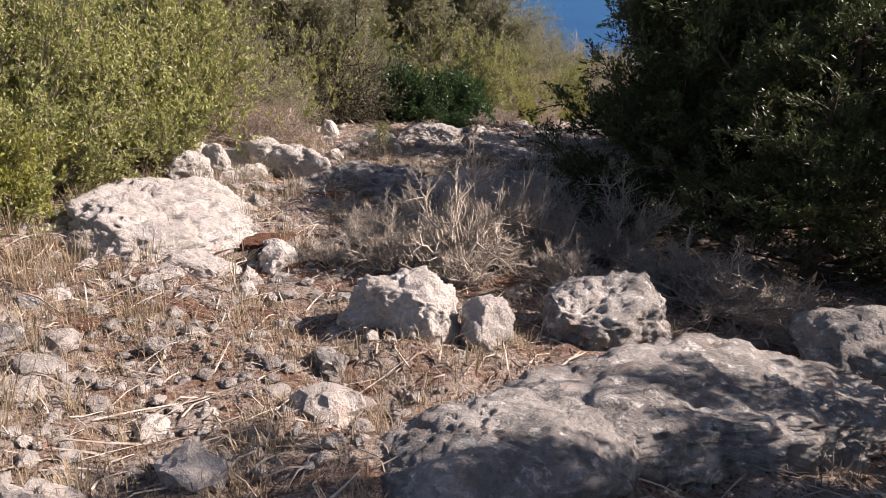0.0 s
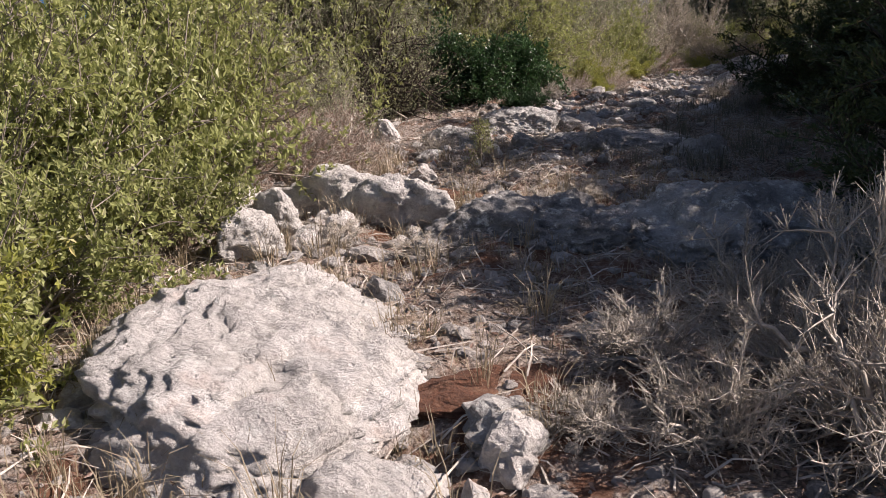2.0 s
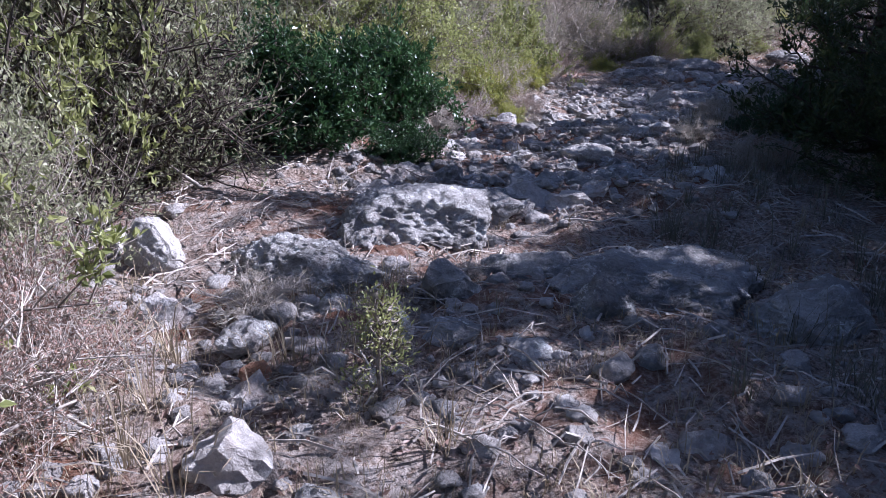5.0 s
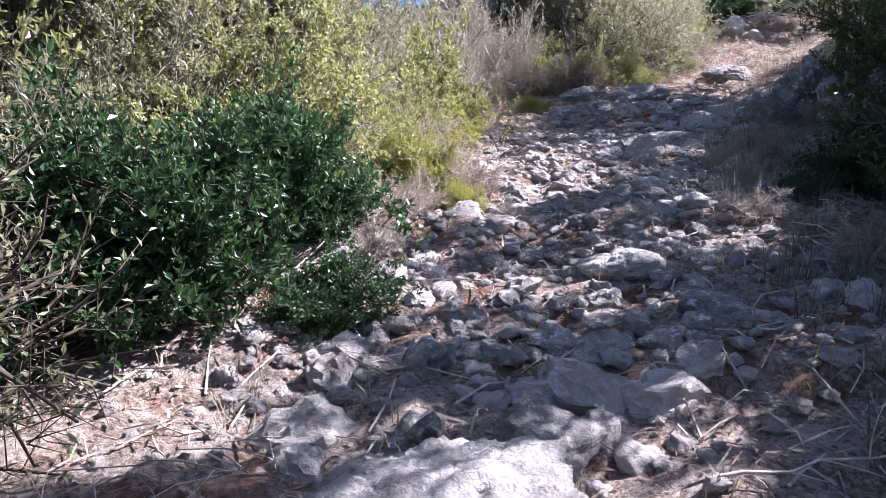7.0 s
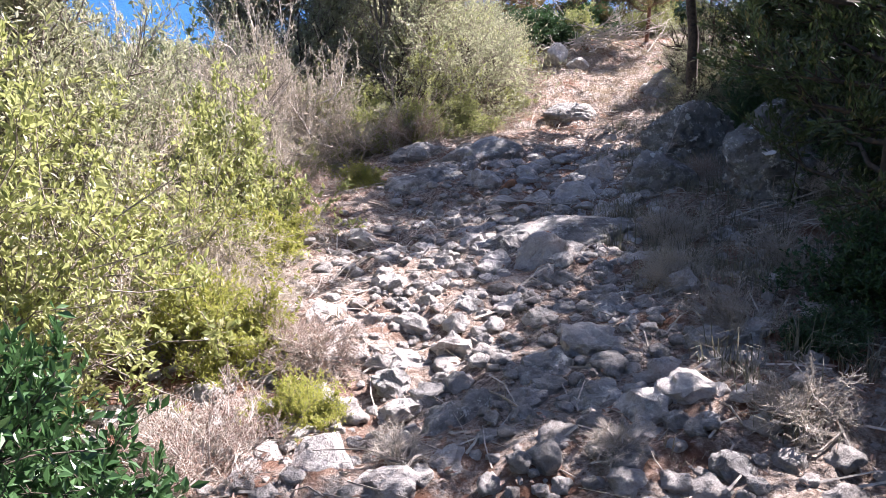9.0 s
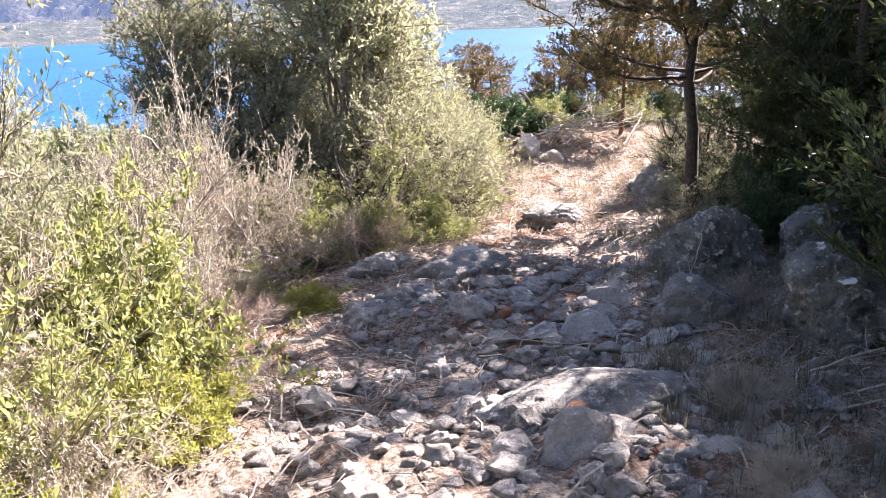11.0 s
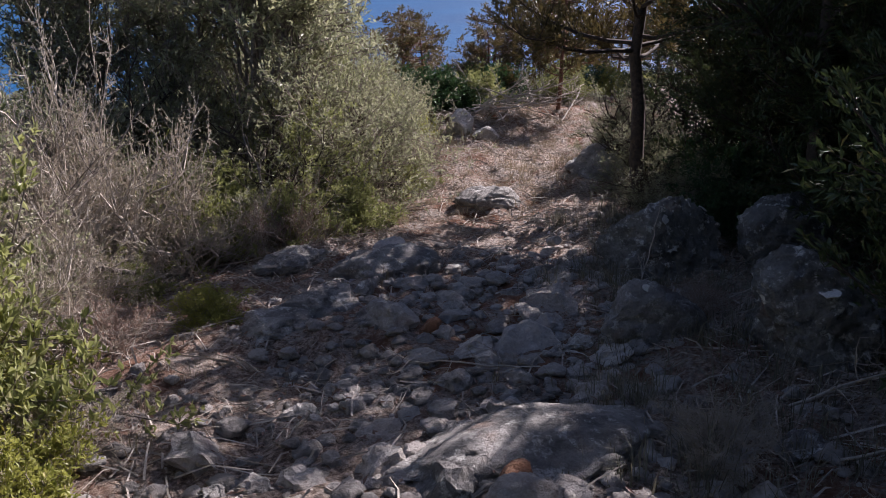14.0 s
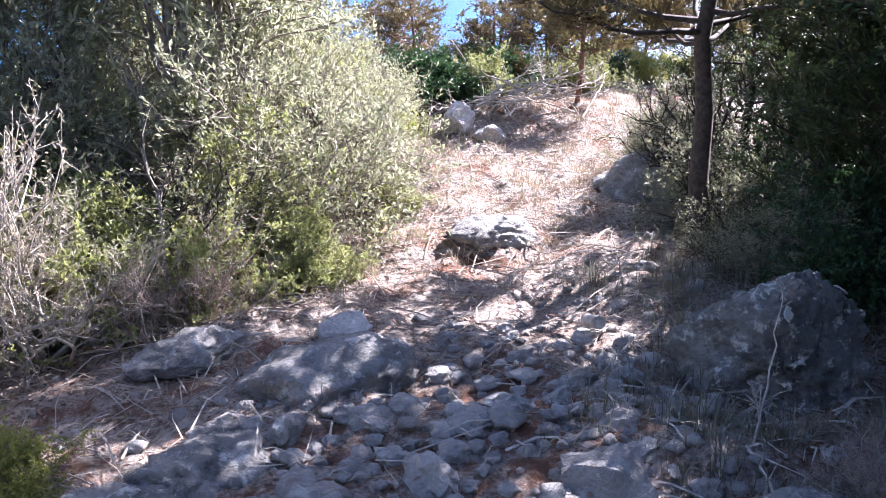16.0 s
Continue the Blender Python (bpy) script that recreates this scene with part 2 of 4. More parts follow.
def lumps(x, y, s, seed):
    r = np.random.RandomState(seed)
    z = 0
    for i in range(6):
        a, ph = r.uniform(0, 6.28), r.uniform(0, 6.28)
        k = s * (1.0 + 0.7 * i)
        z = z + np.sin(k * (x * np.cos(a) + y * np.sin(a)) + ph + 1.3 * np.sin(0.6 * k * (y * np.cos(a) - x * np.sin(a)) + ph)) / (1 + 0.6 * i)
    return z


def H(x, y):
    """Height of the bare ground."""
    x, y = np.asarray(x, float), np.asarray(y, float)
    z = np.interp(y, SLOPE_Y, SLOPE_Z) - 0.0113 * x
    z = z + np.interp(y, (12.6, 14, 15.5, 16.5, 18, 24), (0, 0.15, 0.47, 0.7, 0.75, 0)) * sm(3.2, 6.2, x)
    z = z + 0.04 * np.clip(-y - 6, 0, 60)
    z = z - 0.0013 * np.clip(y - 26, 0, 200) ** 2 * sm(0, 60, y - 26)
    z = z - 0.1 * np.clip(-5 - x, 0, 300) * sm(-5, -12, x)
    z = z - 0.07 * np.clip(x - 22, 0, 300)
    z = z + 0.028 * lumps(x, y, 2.2, 3) + 0.014 * lumps(x, y, 6.5, 5) + 0.009 * lumps(x, y, 17, 8)
    return np.clip(z, -22, 40)


def Hf(x, y):
    return float(H(x, y))


def mesh_of(name, verts, faces, material, smooth=False):
    me = bpy.data.meshes.new(name)
    verts = np.asarray(verts, np.float32)
    faces = np.asarray(faces, np.int32)
    k = faces.shape[1]
    me.vertices.add(len(verts))
    me.vertices.foreach_set("co", verts.ravel())
    me.loops.add(faces.size)
    me.loops.foreach_set("vertex_index", faces.ravel())
    me.polygons.add(len(faces))
    me.polygons.foreach_set("loop_start", np.arange(0, faces.size, k, dtype=np.int32))
    me.polygons.foreach_set("use_smooth", np.full(len(faces), smooth))
    me.update(calc_edges=True)
    me.materials.append(material)
    return me


def grid(name, xs, ys, zf, material):
    X, Y = np.meshgrid(xs, ys)
    Z = zf(X, Y)
    v = np.stack([X, Y, Z], -1).reshape(-1, 3)
    nx, ny = len(xs), len(ys)
    i = (np.arange(ny - 1)[:, None] * nx + np.arange(nx - 1)[None, :]).ravel()
    f = np.stack([i, i + 1, i + 1 + nx, i + nx], -1)
    return new(name, mesh_of(name, v, f, material, True))


def spaced(lo, a, b, hi, step):
    mid = np.arange(a, b, step)
    left = a - np.geomspace(step, a - lo, 34)[::-1]
    right = b + np.geomspace(step, hi - b, 34)
    return np.concatenate([left, mid, right])


ground = tagged(grid("ground", spaced(-260, -4, 9.5, 300, 0.05), spaced(-120, -7, 17, 260, 0.05), H, GROUND), "reddish rocky soil with dry litter on a coastal slope", kind="structure")


def sea_z(x, y):
    return np.full_like(x, -15.0)


tagged(grid("water", np.linspace(-4500, 4500, 12), np.linspace(-300, 4600, 12), sea_z, SEA), "deep blue rippled bay", kind="structure")


def direction(px, dist):
    """A point on the far side, by its heading in degrees clockwise from +y."""
    return math.sin(radians(px)) * dist, math.cos(radians(px)) * dist


def profile(pts, h):
    return np.interp(h, [p[0] for p in pts], [p[1] for p in pts])


def ridge(name, crest, near, far, base, material, rough, label, seed):
    """A range of hills: crest gives heading and height in metres."""
    hs = np.linspace(crest[0][0], crest[-1][0], 260)
    us = np.linspace(0, 1, 60)
    A, U = np.meshgrid(hs, us)
    D = near + (far - near) * U
    X, Y = np.sin(np.radians(A)) * D, np.cos(np.radians(A)) * D
    top = profile(crest, A)
    n = lumps(X / far * 40, Y / far * 40, 1.0, seed) * 0.5 + lumps(X / far * 40, Y / far * 40, 3.3, seed + 1) * 0.3 + lumps(X / far * 40, Y / far * 40, 9, seed + 2) * 0.16
    Z = base + (top - base) * U ** 1.15 + rough * n * np.clip(U * 3, 0, 1) * (0.35 + 0.65 * (1 - U ** 6))
    v = np.stack([X, Y, Z], -1).reshape(-1, 3)
    nx = len(hs)
    i = (np.arange(len(us) - 1)[:, None] * nx + np.arange(nx - 1)[None, :]).ravel()
    f = np.stack([i, i + 1, i + 1 + nx, i + nx], -1)
    return tagged(new(name, mesh_of(name, v, f, material, True)), label, kind="structure")


ridge("backdrop", [(-60, 200), (-30, 250), (-6, 380), (-0.8, 457), (1.7, 520), (3, 500), (4.5, 555), (6, 530), (7.5, 441), (10, 350), (13, 400), (15, 370), (22, 200)], 2900, 4500, -16, PEAK, 40, "distant mountain across the bay, pale blue with haze", 21)
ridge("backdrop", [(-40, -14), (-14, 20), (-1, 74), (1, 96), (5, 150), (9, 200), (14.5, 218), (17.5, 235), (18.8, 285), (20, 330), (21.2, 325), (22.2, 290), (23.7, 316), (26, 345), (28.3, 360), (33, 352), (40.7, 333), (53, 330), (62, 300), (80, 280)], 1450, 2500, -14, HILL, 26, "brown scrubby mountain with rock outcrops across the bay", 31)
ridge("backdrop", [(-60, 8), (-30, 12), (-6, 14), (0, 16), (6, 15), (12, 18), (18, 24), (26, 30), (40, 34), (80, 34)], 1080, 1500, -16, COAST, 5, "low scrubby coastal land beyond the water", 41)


# ---- plants ----
def tubes(p, r, sides=3):
    """Tapered tubes. p: (n, k, 3) points, r: (n, k) radii."""
    n, k, _ = p.shape
    t = np.gradient(p, axis=1)
    t /= np.linalg.norm(t, axis=2, keepdims=True) + 1e-9
    ref = np.where(np.abs(t[..., 2:3]) > 0.9, [[[1.0, 0, 0]]], [[[0, 0, 1.0]]])
    u = np.cross(t, ref)
    u /= np.linalg.norm(u, axis=2, keepdims=True) + 1e-9
    w = np.cross(t, u)
    a = np.arange(sides) * 2 * np.pi / sides
    v = p[:, :, None] + r[:, :, None, None] * (np.cos(a)[None, None, :, None] * u[:, :, None] + np.sin(a)[None, None, :, None] * w[:, :, None])
    idx = np.arange(n * k * sides).reshape(n, k, sides)
    a0, a1 = idx[:, :-1], idx[:, 1:]
    f = np.stack([a0, np.roll(a0, -1, 2), np.roll(a1, -1, 2), a1], -1).reshape(-1, 4)
    return v.reshape(-1, 3), f


def bezier(a, b, c, k):
    t = np.linspace(0, 1, k)[None, :, None]
    return (1 - t) ** 2 * a[:, None] + 2 * t * (1 - t) * b[:, None] + t * t * c[:, None]


def unit(v):
    return v / (np.linalg.norm(v, axis=-1, keepdims=True) + 1e-9)


def leaves(p, d, length, width, rng):
    """One folded kite a leaf, from p along d."""
    n = len(p)
    d = unit(d)
    s = unit(np.cross(d, rng.normal(size=(n, 3)) + [0, 0, 1.2]))
    ln = length * rng.uniform(0.6, 1.25, (n, 1))
    wd = width * rng.uniform(0.7, 1.2, (n, 1))
    up = np.cross(s, d) * wd * 0.25
    v = np.stack([p, p + d * ln * 0.5 + s * wd * 0.5 + up, p + d * ln, p + d * ln * 0.5 - s * wd * 0.5 + up], 1).reshape(-1, 3)
    return v, np.arange(n * 4).reshape(n, 4)


def join(parts):
    vs, fs, o = [], [], 0
    for v, f in parts:
        vs.append(v)
        fs.append(f + o)
        o += len(v)
    return np.concatenate(vs), np.concatenate(fs)


def shell(rng, n, rx, ry, h, lo=0.5, hi=1.0, low=0.02, lobes=5):
    """Targets inside a lumpy dome."""
    d = unit(rng.normal(size=(n, 3)))
    d[:, 2] = np.abs(d[:, 2])
    d[:, 2] = low + d[:, 2]
    d = unit(d)
    az = np.arctan2(d[:, 1], d[:, 0])
    ph = rng.uniform(0, 6.28, 3)
    lump = 1 + 0.13 * np.sin(3 * az + ph[0]) + 0.1 * np.sin(lobes * az + ph[1] + 3 * d[:, 2]) + 0.09 * np.sin(9 * d[:, 2] + 7 * az + ph[2])
    rad = rng.uniform(lo, hi, n) * lump
    return d * rad[:, None] * [rx, ry, h]


def shrub(name, seed, rx, ry, h, leaf_m, bark_m, label, category, stems=26, subs=7, twigs=7, lpt=9, leaf=0.03, lw=0.014, twig=0.14, low=0.05, thick=0.012, lo=0.55, clear=0.0, spiky=0.3, group=""):
    """A shrub of stems, side branches, twigs and small leaves."""
    rng = np.random.RandomState(seed)
    end = shell(rng, stems, rx, ry, h, lo, 0.92, low)
    base = np.stack([rng.normal(0, 0.09 * rx, stems), rng.normal(0, 0.09 * ry, stems), np.full(stems, -0.05)], 1)
    ctrl = base * 0.5 + end * 0.5 + np.stack([rng.normal(0, 0.12 * rx, stems), rng.normal(0, 0.12 * ry, stems), rng.uniform(0.0, 0.22, stems) * h], 1)
    P = bezier(base, ctrl, end, 7)
    P[:, 1:-1] += rng.normal(0, 0.02 * h, (stems, 5, 3))
    parts = [tubes(P, np.linspace(thick, thick * 0.3, 7)[None] * rng.uniform(0.6, 1.3, (stems, 1)), 5)]
    m = stems * subs
    si = np.repeat(np.arange(stems), subs)
    u = rng.uniform(max(0.3, clear), 1.0, m) * 6
    k = np.minimum(u.astype(int), 5)
    fr = (u - k)[:, None]
    q0 = P[si, k] * (1 - fr) + P[si, k + 1] * fr
    size = (rx + ry + h) / 3
    dd = unit(unit(q0 * [1 / rx, 1 / ry, 0.7 / h]) * 0.7 + rng.normal(0, 0.6, (m, 3)) + [0, 0, 0.35])
    q2 = q0 + dd * (size * rng.uniform(0.14, 0.42, (m, 1)))
    q2[:, 2] = np.maximum(q2[:, 2], 0.03)
    q1 = (q0 + q2) / 2 + rng.normal(0, 0.04 * size, (m, 3))
    Q = bezier(q0, q1, q2, 5)
    parts.append(tubes(Q[:, ::2], np.linspace(thick * 0.4, thick * 0.16, 3)[None] * np.ones((m, 1)), 3))
    w = m * twigs
    qi = np.repeat(np.arange(m), twigs)
    u = rng.uniform(0.15, 1.0, w) * 4
    k = np.minimum(u.astype(int), 3)
    fr = (u - k)[:, None]
    t0 = Q[qi, k] * (1 - fr) + Q[qi, k + 1] * fr
    td = unit(dd[qi] * 0.6 + rng.normal(0, 0.65, (w, 3)) + [0, 0, spiky])
    t2 = t0 + td * twig * rng.uniform(0.5, 1.3, (w, 1))
    T = bezier(t0, (t0 + t2) / 2 + rng.normal(0, 0.1 * twig, (w, 3)), t2, 3)
    parts.append(tubes(T[:, ::2], np.array([[max(0.0015, thick * 0.13), 0.0008]]) * np.ones((w, 1)), 3))
    root = tagged(new(name), label, category, group)
    v, f = join(parts)
    b = new("branchwork", mesh_of("branchwork", v, f, bark_m, True))
    b.parent = root
    if lpt:
        n = w * lpt
        ti = np.repeat(np.arange(w), lpt)
        u = rng.uniform(0.15, 1.02, (n, 1))
        lp = T[ti, 0] * (1 - u) ** 2 + 2 * T[ti, 1] * u * (1 - u) + T[ti, 2] * u * u
        ld = td[ti] * 0.5 + rng.normal(0, 0.7, (n, 3)) + [0, 0, 0.25]
        v, f = leaves(lp, ld, leaf, lw, rng)
        o = new("foliage", mesh_of("foliage", v, f, leaf_m))
        o.parent = root
    return root


def put(ob, x, y, turn=0, size=1.0, sz=1.0, tilt=(0, 0), dz=0.0):
    ob.location = (x, y, Hf(x, y) + dz)
    ob.rotation_euler = (radians(tilt[0]), radians(tilt[1]), radians(turn))
    ob.scale = (size, size, size * sz)
    return ob


def again(ob, x, y, turn=0, size=1.0, sz=1.0, tilt=(0, 0), dz=0.0, label=""):
    c = copy_thing(ob, pose(0, 0, 0))
    put(c, x, y, turn, size, sz, tilt, dz)
    if label:
        c["label"] = label
    return c


def juniper(name, seed, h, r, leaf_m, label, clear=0.15, trunk_r=0.07, n1=44, bark=None, tips=15, stretch=1.0, leaf_n=52):
    """A juniper: leaning trunk, many side limbs, and plumes of scale leaves."""
    rng = np.random.RandomState(seed)
    root = tagged(new(name), label, "tree")
    kk = 9
    z = np.linspace(-0.06, h * 0.97, kk)
    P = np.stack([np.cumsum(rng.normal(0, 0.035 * h / 4, kk)), np.cumsum(rng.normal(0, 0.035 * h / 4, kk)), z], 1)
    P[0, :2] = 0
    tv = tubes(P[None], np.linspace(trunk_r, 0.012, kk)[None], 8)
    tr = new("trunk", mesh_of("trunk", *tv, bark or BARKD, True))
    tr.parent = root
    u = rng.uniform(clear, 0.98, n1)
    base = np.stack([np.interp(u * h * 0.97, z, P[:, i]) for i in range(3)], 1)
    az = rng.uniform(0, 2 * np.pi, n1)
    ln = r * np.clip(1.12 - 0.85 * (u - clear) ** 1.3, 0.22, 1.1) * rng.uniform(0.55, 1.15, n1)
    out = np.stack([np.cos(az), np.sin(az), np.zeros(n1)], 1)
    end = base + out * ln[:, None] + np.stack([0 * u, 0 * u, ln * rng.uniform(0.1, 0.75, n1)], 1)
    Q = bezier(base, base + out * ln[:, None] * 0.55, end, 7)
    Q[:, 1:] += rng.normal(0, 0.02 * h / 4, (n1, 6, 3))
    br = [tubes(Q, np.linspace(trunk_r * 0.3, 0.004, 7)[None] * np.ones((n1, 1)), 4)]
    m = n1 * tips
    qi = np.repeat(np.arange(n1), tips)
    t = rng.uniform(0.3, 1.0, m) * 6
    k = np.minimum(t.astype(int), 5)
    fr = (t - k)[:, None]
    s0 = Q[qi, k] * (1 - fr) + Q[qi, k + 1] * fr
    sd = unit(out[qi] * 0.6 + rng.normal(0, 0.55, (m, 3)) + [0, 0, 0.5])
    sl = 0.3 * r * rng.uniform(0.4, 1.2, (m, 1))
    s2 = s0 + sd * sl
    S = bezier(s0, (s0 + s2) / 2 + rng.normal(0, 0.03, (m, 3)), s2, 4)
    br.append(tubes(S, np.linspace(0.006, 0.0015, 4)[None] * np.ones((m, 1)), 3))
    v, f = join(br)
    b = new("branchwork", mesh_of("branchwork", v, f, bark or BARKD, True))
    b.parent = root
    per = leaf_n
    n = m * per
    ti = np.repeat(np.arange(m), per)
    w = rng.uniform(0.25, 1.05, (n, 1))
    lp = s0[ti] * (1 - w) + s2[ti] * w + rng.normal(0, 0.035, (n, 3)) * (1.3 - w)
    ld = sd[ti] * 0.9 + rng.normal(0, 0.55, (n, 3)) + [0, 0, 0.3]
    v, f = leaves(lp, ld, 0.047 * stretch, 0.017 * stretch, rng)
    c = new("crown", mesh_of("crown", v, f, leaf_m))
    c.parent = root
    return root


# ---- rocks ----
ICO = {}


def ico(sub):
    if sub not in ICO:
        bm = bmesh.new()
        bmesh.ops.create_icosphere(bm, subdivisions=sub, radius=1)
        ICO[sub] = (np.array([v.co[:] for v in bm.verts]), np.array([[v.index for v in f.verts] for f in bm.faces]))
        bm.free()
    return ICO[sub]


def rock_mesh(seed, sx, sy, sz, sub=4, rough=0.16, boxy=0.55, material=None, fine=0.03, freq=1.6):
    """A weathered stone: a ball cut by random planes, then worn, cracked and pitted."""
    v, f = ico(sub)
    rng = np.random.RandomState(seed)
    p = v * 1.0
    for k in range(16):
        n = unit(rng.normal(size=3) * [1, 1, 0.8])
        dd = rng.uniform(0.55, 0.86)
        over = p @ n - dd
        p = p - np.where(over > 0, over, 0)[:, None] * n * (0.9 if sub < 5 else 0.82)
    p = p / 0.8
    off = Vector((seed * 3.7, seed * 1.3, seed * 2.1))
    big = max(sx, sy)
    flat = min(1.0, 0.25 + sz / big)
    out = np.empty_like(p)
    for i, c in enumerate(p):
        w = Vector((c[0] * sx, c[1] * sy, c[2] * sz))
        q = w * (freq / big) + off
        d = rough * noise.fractal(q, 0.75, 2.1, 5) * big
        if sub >= 4:
            wob = Vector((noise.noise(q * 2), noise.noise(q * 2 + off), 0)) * 0.5
            dist = noise.voronoi((q + wob) * 1.3)[0]
            d -= 0.05 * big * max(0.0, 1 - (dist[1] - dist[0]) / 0.1)
        if sub >= 5:
            d += fine * big * noise.fractal(q * 6, 0.35, 2.3, 6)
            d -= fine * 0.9 * big * abs(noise.noise(q * 4.5 + off))
            pit = noise.voronoi(q * 7 + wob)[0][0]
            d -= 0.03 * big * max(0.0, 0.3 - pit) / 0.3
        k = Vector(v[i])
        out[i] = (w + Vector((k[0], k[1], k[2] * flat)) * d)[:]
    return mesh_of("rock", out, f, material or ROCK, sub >= 5)


def rock(name, seed, x, y, sx, sy, sz, label, turn=0, up=0.3, sub=5, material=None, rough=0.13, boxy=0.55, fine=0.03, tilt=(0, 0), freq=1.6, category="rock", group=""):
    """A rock whose middle stands up * sz above the ground, so that its foot is sunk in the soil."""
    o = new(name, rock_mesh(seed, sx, sy, sz, sub, rough, boxy, material, fine, freq))
    o.location = (x, y, Hf(x, y) + sz * up)
    o.rotation_euler = (radians(tilt[0]), radians(tilt[1]), radians(turn))
    return tagged(o, label, category, group)


# ---- large rocks ----
rock("limestone_outcrop", 1, -0.05, -0.85, 0.6, 0.8, 0.26, "sunlit pale pitted limestone outcrop beside a green shrub", 12, 0.02, 6, rough=0.12, fine=0.035)
rock("limestone_outcrop", 31, 0.0, -1.35, 0.42, 0.4, 0.16, "low sunlit end of a pitted limestone outcrop", 60, 0.0, 5, rough=0.14, fine=0.035)
rock("limestone_outcrop", 47, 0.55, -1.5, 0.24, 0.16, 0.13, "low sunlit white limestone stone in dry grass", 10, 0.2, 5)
rock("limestone_block", 48, 0.95, -1.25, 0.12, 0.09, 0.1, "small sunlit limestone block beside bare red soil", 30, 0.4, 4)
rock("limestone_outcrop", 2, -0.8, 1.4, 0.42, 0.17, 0.2, "sunlit cracked white limestone block among broken stones", 8, 0.35, 5, rough=0.2)
rock("limestone_outcrop", 3, -0.22, 1.16, 0.38, 0.17, 0.2, "sunlit white limestone block beside bare red soil", -8, 0.35, 5, rough=0.2)
rock("limestone_block", 32, -0.84, 0.88, 0.15, 0.14, 0.2, "upright sunlit limestone block with an ochre stain", 15, 0.45, 5)
rock("limestone_block", 33, -0.82, 0.42, 0.2, 0.15, 0.16, "sunlit broken limestone block beside a green shrub", 50, 0.35, 5, rough=0.2)
rock("limestone_block", 34, -1.15, 1.0, 0.2, 0.2, 0.16, "sunlit jagged limestone block under a shrub", 80, 0.35, 5, rough=0.2)
rock("limestone_block", 49, -0.55, 0.62, 0.1, 0.09, 0.1, "small sunlit limestone block among broken stones", 80, 0.4, 4)
rock("limestone_block", 50, -0.42, 0.86, 0.12, 0.08, 0.09, "small pale limestone block with a broken edge", 20, 0.4, 4)
rock("limestone_block", 51, -0.98, 0.62, 0.11, 0.09, 0.11, "small pale limestone block under a shrub", 0, 0.4, 4)
rock("limestone_outcrop", 4, 0.72, 0.86, 0.75, 0.42, 0.2, "shaded grey limestone shelf under a juniper", 8, 0.0, 6, ROCK_GREY_SHADE, rough=0.14, fine=0.04)
rock("limestone_outcrop", 35, 1.85, 1.02, 0.85, 0.5, 0.24, "shaded rough grey limestone ledge beside a shelf", 18, 0.0, 6, ROCK_GREY_SHADE, rough=0.14, fine=0.04)
rock("limestone_slab", 5, 3.5, -2.2, 0.8, 0.55, 0.2, "large shaded grey limestone slab with a smooth top", 32, 0.1, 6, ROCK_GREY_SHADE, 0.08)
rock("limestone_slab", 36, 2.78, -2.95, 0.45, 0.42, 0.18, "shaded limestone slab with blue grey lichen", -15, 0.0, 6, ROCK_GREY_SHADE, 0.1)
rock("limestone_slab", 52, 4.4, -1.5, 0.5, 0.4, 0.24, "shaded limestone slab beneath a dark juniper", -15, 0.1, 5, ROCK_GREY_SHADE, 0.1)
rock("boulder", 6, 2.0, -1.93, 0.34, 0.17, 0.2, "weathered grey and white limestone boulder in dry grass", 8, 0.15, 6, ROCK, rough=0.18, fine=0.025)
rock("boulder", 53, 2.42, -1.88, 0.14, 0.12, 0.16, "small weathered limestone boulder beside a dry shrub", 8, 0.2, 5, ROCK, rough=0.2)
rock("boulder", 7, 3.0, -1.5, 0.4, 0.2, 0.22, "weathered limestone boulder with dark lichen beside a dry shrub", 32, 0.15, 6, ROCK_GREY_SHADE, rough=0.18, fine=0.02)
rock("boulder", 8, 0.12, 4.3, 0.4, 0.3, 0.17, "rounded grey limestone boulder half sunk in the trail", 20, 0.05, 6, ROCK_GREY_SHADE, fine=0.035)
rock("boulder", 9, -0.35, 3.72, 0.34, 0.17, 0.13, "low grey limestone boulder in dry grass", -8, 0.1, 6, ROCK_GREY_SHADE, fine=0.035)
rock("boulder", 10, 1.25, 3.68, 0.42, 0.3, 0.12, "broad grey limestone boulder with pale lichen", 10, 0.0, 6, ROCK_GREY_SHADE, fine=0.035)
rock("boulder", 37, 1.72, 3.35, 0.26, 0.22, 0.14, "grey limestone boulder with crusty white lichen", 10, 0.1, 6, ROCK_GREY_SHADE, fine=0.035)
rock("boulder", 38, 0.62, 3.76, 0.24, 0.12, 0.1, "small flat grey limestone boulder among dead grass", 12, 0.1, 5, ROCK_GREY_SHADE)
rock("boulder", 54, 0.86, 3.35, 0.13, 0.1, 0.12, "small rounded limestone boulder with white lichen", 12, 0.2, 5, ROCK_GREY_SHADE)
rock("boulder", 39, -1.08, 3.8, 0.15, 0.12, 0.13, "rounded pale limestone boulder beside the trail", 0, 0.35, 5)
rock("boulder", 55, -1.55, 4.15, 0.13, 0.1, 0.1, "small pale limestone boulder under bushes", 0, 0.35, 4)
rock("boulder", 56, -1.36, 3.98, 0.09, 0.08, 0.08, "small pale limestone boulder beside a larger one", 0, 0.35, 4)
rock("boulder", 57, -0.85, 3.22, 0.09, 0.08, 0.09, "small squarish pale limestone boulder among twigs", 20, 0.4, 4)
rock("boulder", 58, -0.45, 3.02, 0.1, 0.08, 0.07, "small grey limestone boulder among twigs", 20, 0.4, 4, ROCK_GREY_SHADE)
